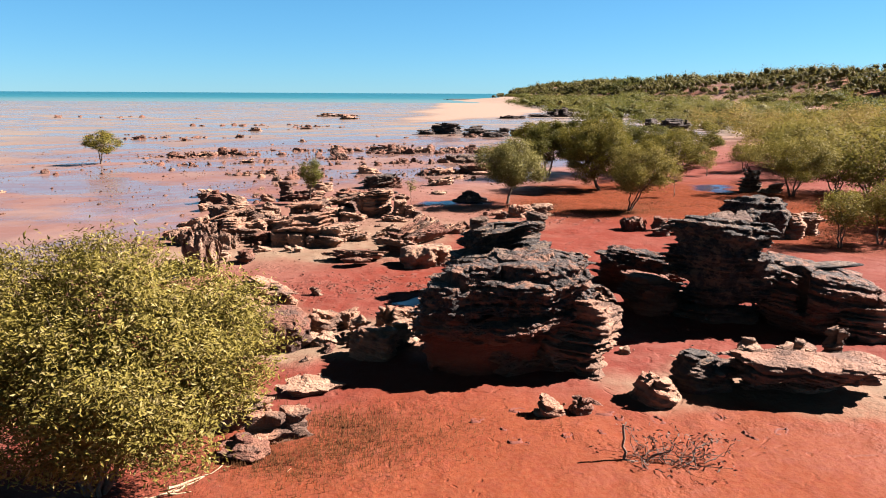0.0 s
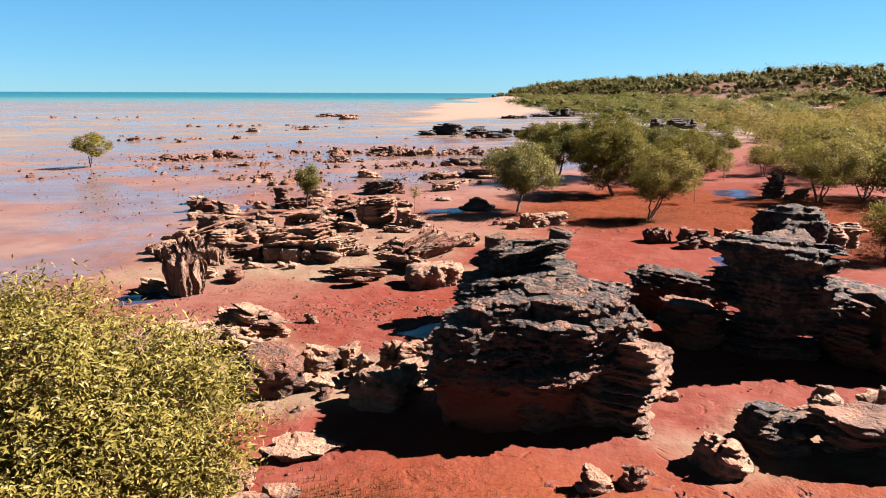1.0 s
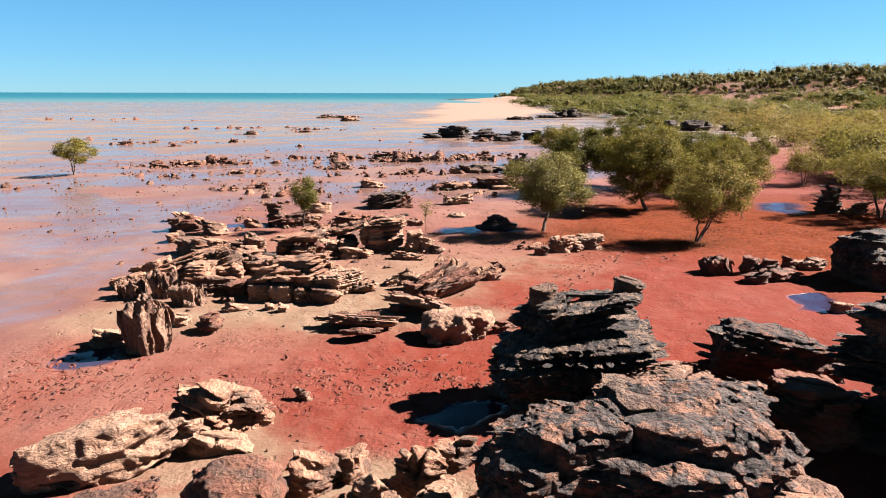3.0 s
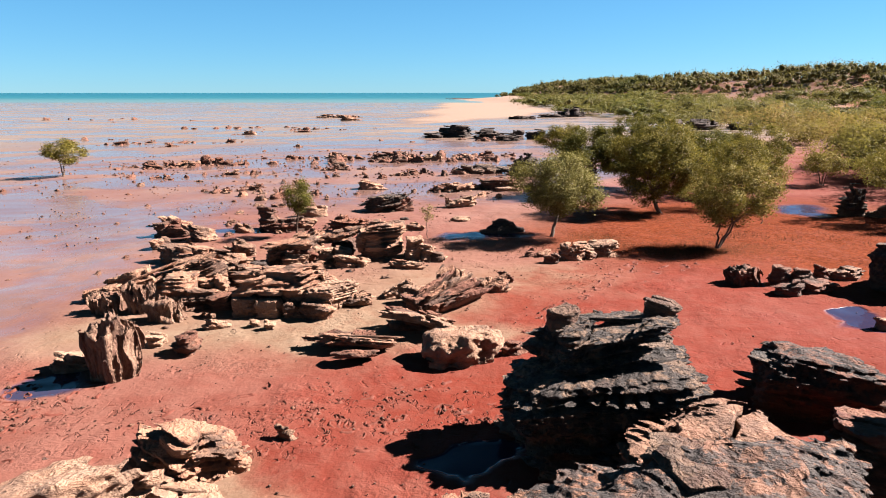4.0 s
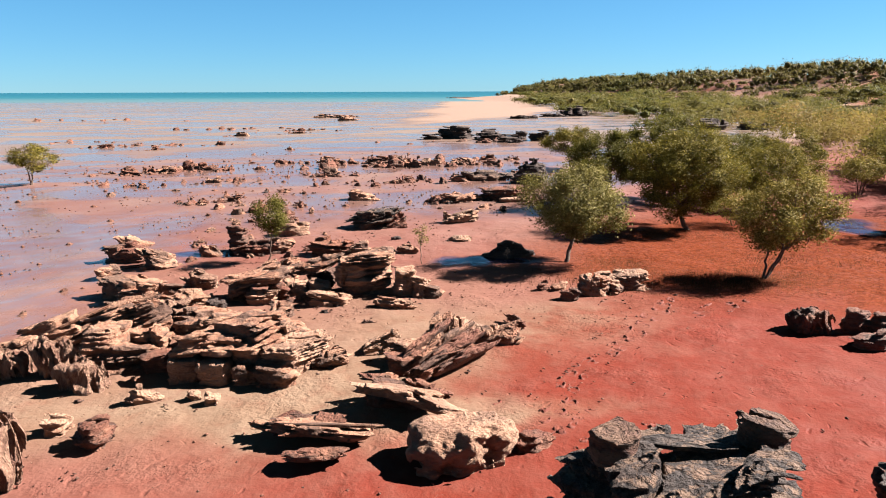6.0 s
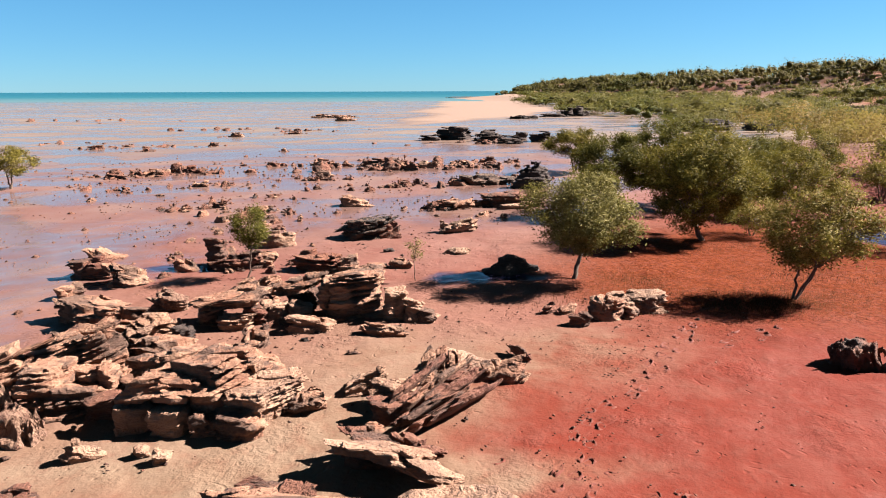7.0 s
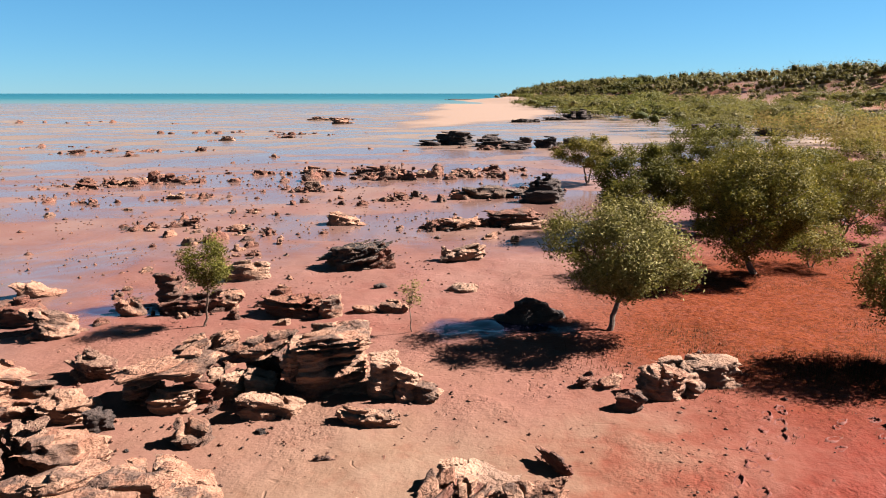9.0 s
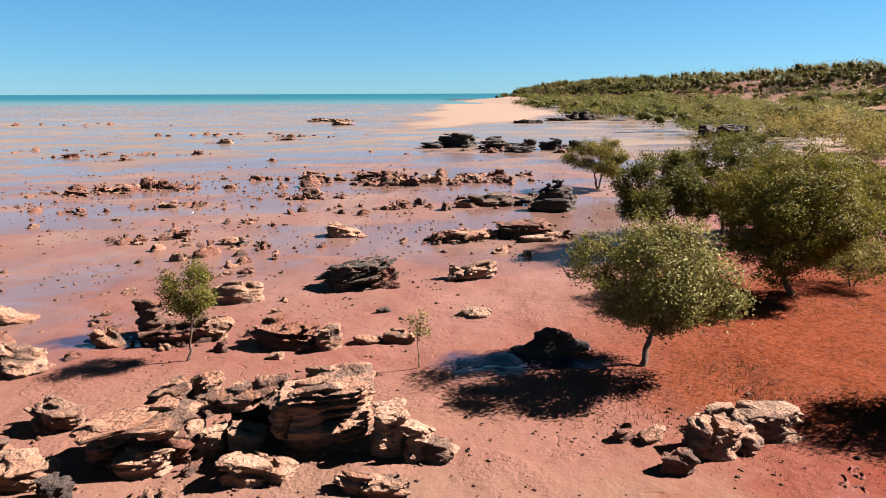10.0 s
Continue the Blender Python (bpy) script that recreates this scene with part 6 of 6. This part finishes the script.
def lump(cx, cy, cz, rx, ry, rz, r2, n=8, m=5):
    """A bumpy mass of foliage, for the body of a far crown."""
    u = np.linspace(0, 2 * np.pi, n, endpoint=False)
    w = np.linspace(0.12, np.pi * 0.86, m)
    p = np.stack([np.outer(np.sin(w), np.cos(u)), np.outer(np.sin(w), np.sin(u)), np.outer(np.cos(w), np.ones(n))], 2).reshape(-1, 3)
    p = p * (1 + 0.17 * r2.normal(0, 1, (len(p), 1)).clip(-1.4, 1.6))
    v = p * np.array([rx, ry, rz]) + np.array([cx, cy, cz])
    i = np.arange((m - 1) * n).reshape(m - 1, n)
    j = np.roll(i, -1, 1)
    i, j = i.ravel(), j.ravel()
    f = np.concatenate([np.stack([i, i + n, j + n], 1), np.stack([i, j + n, j], 1), np.stack([np.zeros(n - 2, int), np.arange(1, n - 1), np.arange(2, n)], 1)])
    return v, f


def leafy_mass(name, spots, leaf, per, material, label, category):
    """Far growth as one mesh: uneven crowns of leaf masses and single sprays; spots: x, y, z, radius, height."""
    r2 = np.random.RandomState(77)
    vs, fs, o = [], [], 0
    for x, y, z, rad, hh in spots:
        lobes = [(x + r2.normal(0, rad * 0.45), y + r2.normal(0, rad * 0.45), z + hh * r2.uniform(0.42, 0.76), rad * r2.uniform(0.35, 0.70), rad * r2.uniform(0.35, 0.70), min(hh * 0.42, rad * 0.62) * r2.uniform(0.55, 1.0)) for _ in range(5)]
        size = leaf * (y / 50) ** 0.8
        pts, out = crown_points(r2, int(per * 22 * rad ** 2 / size ** 2), lobes, rad * 0.08, 30)
        pts[:, 2] = np.maximum(pts[:, 2], z + 0.1)
        v, f = leaf_arrays(pts, size * 0.66, r2, 0.85, out, 0.6)
        vs.append(v)
        fs.append(f + o)
        o += len(v)
        for lb in lobes if y > 110 else ():
            v, f = lump(lb[0], lb[1], lb[2] - 0.15 * lb[5], lb[3] * 0.42, lb[4] * 0.42, lb[5] * 0.45, r2)
            vs.append(v)
            fs.append(f + o)
            o += len(v)
    place(name, quick_mesh(name, np.concatenate(vs), np.concatenate(fs), material), Matrix(), None, label, category, "", "stuff")


spots = []
y = 50.0
while y < 500:
    gap = 4.4 + 0.028 * y
    x = 18.0
    while x < 0.74 * y + 8:
        xx, yy = x + rs.uniform(-0.5, 0.5) * gap, y + rs.uniform(-0.5, 0.5) * gap
        s = xx - (111 - (yy - 170) * 0.153)
        bare = vnoise(np.array([[xx * 0.06, yy * 0.035, 0.5]]), 4)[0]
        if inside_thicket(xx, yy) and s < -24 and bare < (0.55 if s < -34 else 0.15) and (yy > 66 or rs.rand() < 0.5):
            spots.append((xx, yy, z_at(xx, yy), gap * rs.uniform(0.40, 0.66), rs.uniform(1.3, 3.7) + 0.004 * yy))
        x += gap
    y += gap
leafy_mass("mangrove_thicket", [q for q in spots if q[1] - 0.6 * q[0] < 68], 0.18, 0.55, LEAF_FAR, "dense olive mangrove thicket along the shore", "thicket")
leafy_mass("mangrove_thicket", [q for q in spots if q[1] - 0.6 * q[0] >= 68], 0.18, 0.5, LEAF_MID, "green mangrove thicket along the far shore", "thicket")

spots = []
for _ in range(720):
    yy = rs.uniform(120, 600)
    xx = 111 - (yy - 170) * 0.153 + (abs(rs.normal(0, 15)) + 7 if rs.rand() < 0.62 else rs.uniform(-4, 12))
    stand = vnoise(np.array([[xx * 0.07, yy * 0.03, 3.5]]), 6)[0]
    if xx < 0.74 * yy + 25 and (stand > -0.18 or rs.rand() < 0.35):
        spots.append((xx, yy, z_at(xx, yy) - 0.4, rs.uniform(2.0, 4.6), rs.uniform(3.6, 6.4) + (0.9 if rs.rand() < 0.15 else 0)))
for _ in range(260):
    yy = rs.uniform(110, 590)
    xx = 111 - (yy - 170) * 0.153 + rs.uniform(-18, 7)
    if xx < 0.74 * yy + 25:
        spots.append((xx, yy, z_at(xx, yy) - 0.2, rs.uniform(1.2, 2.6), rs.uniform(1.4, 3.2)))
leafy_mass("far_woodland", spots, 0.165, 0.26, LEAF_WOOD, "dry scrub woodland on the red dune", "woodland")

# ---- breathing roots, driftwood, dead twigs, tracks ----
def spikes(name, areas, label):
    r2 = np.random.RandomState(31)
    vs, fs, o = [], [], 0
    for cx, cy, rx, ry, n, tall in areas:
        x = cx + np.clip(r2.normal(0, 0.5, n), -1.3, 1.3) * rx
        y = cy + np.clip(r2.normal(0, 0.5, n), -1.3, 1.3) * ry
        z = level(x, y)
        h = tall * r2.uniform(0.5, 1.3, n)
        a = r2.uniform(0, 6.28, n)
        for k in range(3):
            an = a + k * 2.094
            vs.append(np.stack([x + 0.009 * np.cos(an), y + 0.009 * np.sin(an), z - 0.05], 1))
        vs.append(np.stack([x + r2.normal(0, 0.012, n), y + r2.normal(0, 0.012, n), z + h], 1))
        i = np.arange(n)
        for k in range(3):
            fs.append(o + np.stack([k * n + i, (k + 1) % 3 * n + i, 3 * n + i], 1))
        o += 4 * n
    place(name, quick_mesh(name, np.concatenate(vs), np.concatenate(fs), ROOT), Matrix(), None, label, "roots", "", "stuff")


spikes("breathing_roots", ((6.8, 30.2, 5.0, 3.0, 5000, 0.05), (8.0, 28.9, 2.0, 1.0, 2500, 0.09), (4.0, 31.2, 2.5, 1.6, 1600, 0.045), (9.5, 35.0, 4.5, 3.0, 3500, 0.05), (-0.8, 9.5, 2.2, 0.9, 4200, 0.10), (-1.8, 8.7, 1.5, 0.8, 2600, 0.10),
                            (14.0, 24.5, 3.0, 3.0, 2500, 0.05), (16.5, 32.0, 4.0, 4.0, 2500, 0.06)), "thin brown breathing roots standing in the mud")


def mud_material():
    g = Graph("churned_mud")
    n = g.noise(g.co.outputs["Object"], 9.0, 4, 0.6)
    return g.set(base_color=g.mix(g.step(n, 0.35, 0.65), (0.125, 0.028, 0.016), (0.172, 0.048, 0.029)), roughness=0.85, normal=g.bump(n, 0.6, 0.02), specular_ior_level=0.2)


def prints_in_mud(trails, patches):
    """Rims of mud pushed up round footprints: two uneven rings of points, the ridge between them."""
    r2 = np.random.RandomState(88)
    spots = []
    for trail in trails:
        for (xa, ya), (xb, yb) in zip(trail, trail[1:]):
            n = max(2, int(math.hypot(xb - xa, yb - ya) / 0.24))
            for k in range(n):
                side = 0.13 if k % 2 else -0.13
                t = (k + r2.uniform(-0.2, 0.2)) / n
                spots.append((xa + (xb - xa) * t + side + r2.normal(0, 0.06), ya + (yb - ya) * t + r2.normal(0, 0.05), math.atan2(yb - ya, xb - xa), 1.0))
    for cx, cy, rx, ry, n in patches:
        for _ in range(n):
            spots.append((cx + r2.normal(0, rx), cy + r2.normal(0, ry), r2.uniform(0, 6.28), r2.uniform(0.5, 1.1)))
    m = 14
    u = np.linspace(0, 2 * np.pi, m, endpoint=False)
    vs, fs, o = [], [], 0
    a = np.arange(m)
    b = (a + 1) % m
    for x, y, turn, s in spots:
        lx, ly = 0.105 * s * r2.uniform(0.7, 1.2), 0.050 * s * r2.uniform(0.8, 1.3)
        uneven = 1 + 0.16 * r2.normal(0, 1, m)
        rise = np.clip(0.018 + 0.018 * np.cos(u - r2.uniform(0, 6.28)) + 0.009 * r2.normal(0, 1, m), 0.001, 0.05) * s
        for k, up in ((0.8, None), (1.12, rise), (1.62, None)):
            px, py = np.cos(u) * lx * k * uneven, np.sin(u) * ly * (k + (0.35 if k > 1.5 else 0.1 if k > 1 else 0)) * uneven
            wx, wy = x + px * math.cos(turn) - py * math.sin(turn), y + px * math.sin(turn) + py * math.cos(turn)
            low = level(wx, wy) + unevenness(wx, wy)
            vs.append(np.stack([wx, wy, low - 0.02 if up is None else low + up], 1))
        for k in (0, 1):
            p, q = o + k * m, o + (k + 1) * m
            fs += [np.stack([p + a, q + b, p + b], 1), np.stack([p + a, q + a, q + b], 1)]
        o += 3 * m
    place("mud_prints", quick_mesh("mud_prints", np.concatenate(vs), np.concatenate(fs), mud_material()), Matrix(), None, "raised rims of footprints trodden in wet mud", "footprints", "", "stuff")


prints_in_mud((((0.8, 21.0), (1.35, 22.0), (1.8, 23.2), (2.6, 24.0), (3.4, 25.2), (4.0, 26.3), (4.8, 27.7)), ),
              ((-8.1, 17.6, 0.9, 0.7, 60), (-2.4, 17.9, 1.3, 0.45, 55), (-3.4, 17.2, 1.5, 0.5, 40), (5.6, 26.6, 0.7, 0.5, 14), (-0.6, 17.5, 0.6, 0.4, 16), (2.4, 9.6, 1.5, 0.6, 14), (1.2, 20.6, 0.7, 0.5, 16)))


def branch(name, pieces, material, label, category, x, y, turn=0):
    v, f = join(pieces)
    place(name, mesh(name, v, f, material, 60), pose(x, y, z_at(x, y), 0, 0, turn), None, label, category)


rs = np.random.RandomState(21)
for k, (x0, y0, x1, y1, r) in enumerate(((-3.3, 8.05, -2.4, 8.85, 0.022), (-3.2, 7.95, -2.75, 8.55, 0.016), (-3.35, 7.9, -2.55, 8.08, 0.014), (-3.6, 7.75, -3.0, 8.2, 0.012), (-2.3, 7.9, -1.8, 8.5, 0.011))):
    branch("stick", [limb(rs, (0, 0, 0.03), (x1 - x0, y1 - y0, 0.05 + 0.02 * (k % 2)), r, r * 0.4, 8, 0.04)], DRIFT, "bleached driftwood stick lying on the mud", "stick", x0, y0)

dead = place("dead_branch", None, pose(3.0, 8.75, z_at(3.0, 8.75)), None, "fallen dead branch with bare twigs on red sand", "branch")
stem = join([limb(rs, (-0.25, 0.05, 0.55), (-0.22, 0, 0.04), 0.016, 0.022, 8, 0.05), limb(rs, (-0.22, 0, 0.04), (0.1, -0.1, 0.03), 0.03, 0.02, 4, 0.1)])
part("stem", mesh("stem", *stem, BARK, 60), dead, "bare brown stem")
tips = []
for k in range(35):
    a = (rs.uniform(-0.05, 0.9), rs.uniform(-0.25, 0.25), 0.05) if k else (0.1, 0, 0.05)
    c = (a[0] + rs.uniform(-0.2, 0.55), a[1] + rs.uniform(-0.35, 0.35), rs.uniform(0.03, 0.36)) if k else (0.55, 0.1, 0.42)
    part("twig", mesh("twig", *limb(rs, a, c, 0.009 if k else 0.018, 0.003, 4, 0.15), TWIG, 60), dead)
    tips.append(c)
pts = np.array(tips)[rs.randint(0, len(tips), 330)] + rs.normal(0, 0.06, (330, 3))
pts[:, 2] = np.maximum(pts[:, 2], 0.03)
v, f = leaf_arrays(pts, 0.07, rs, 0.35)
part("leaves", quick_mesh("leaves", v, f, TWIG), dead, "withered brown leaves")
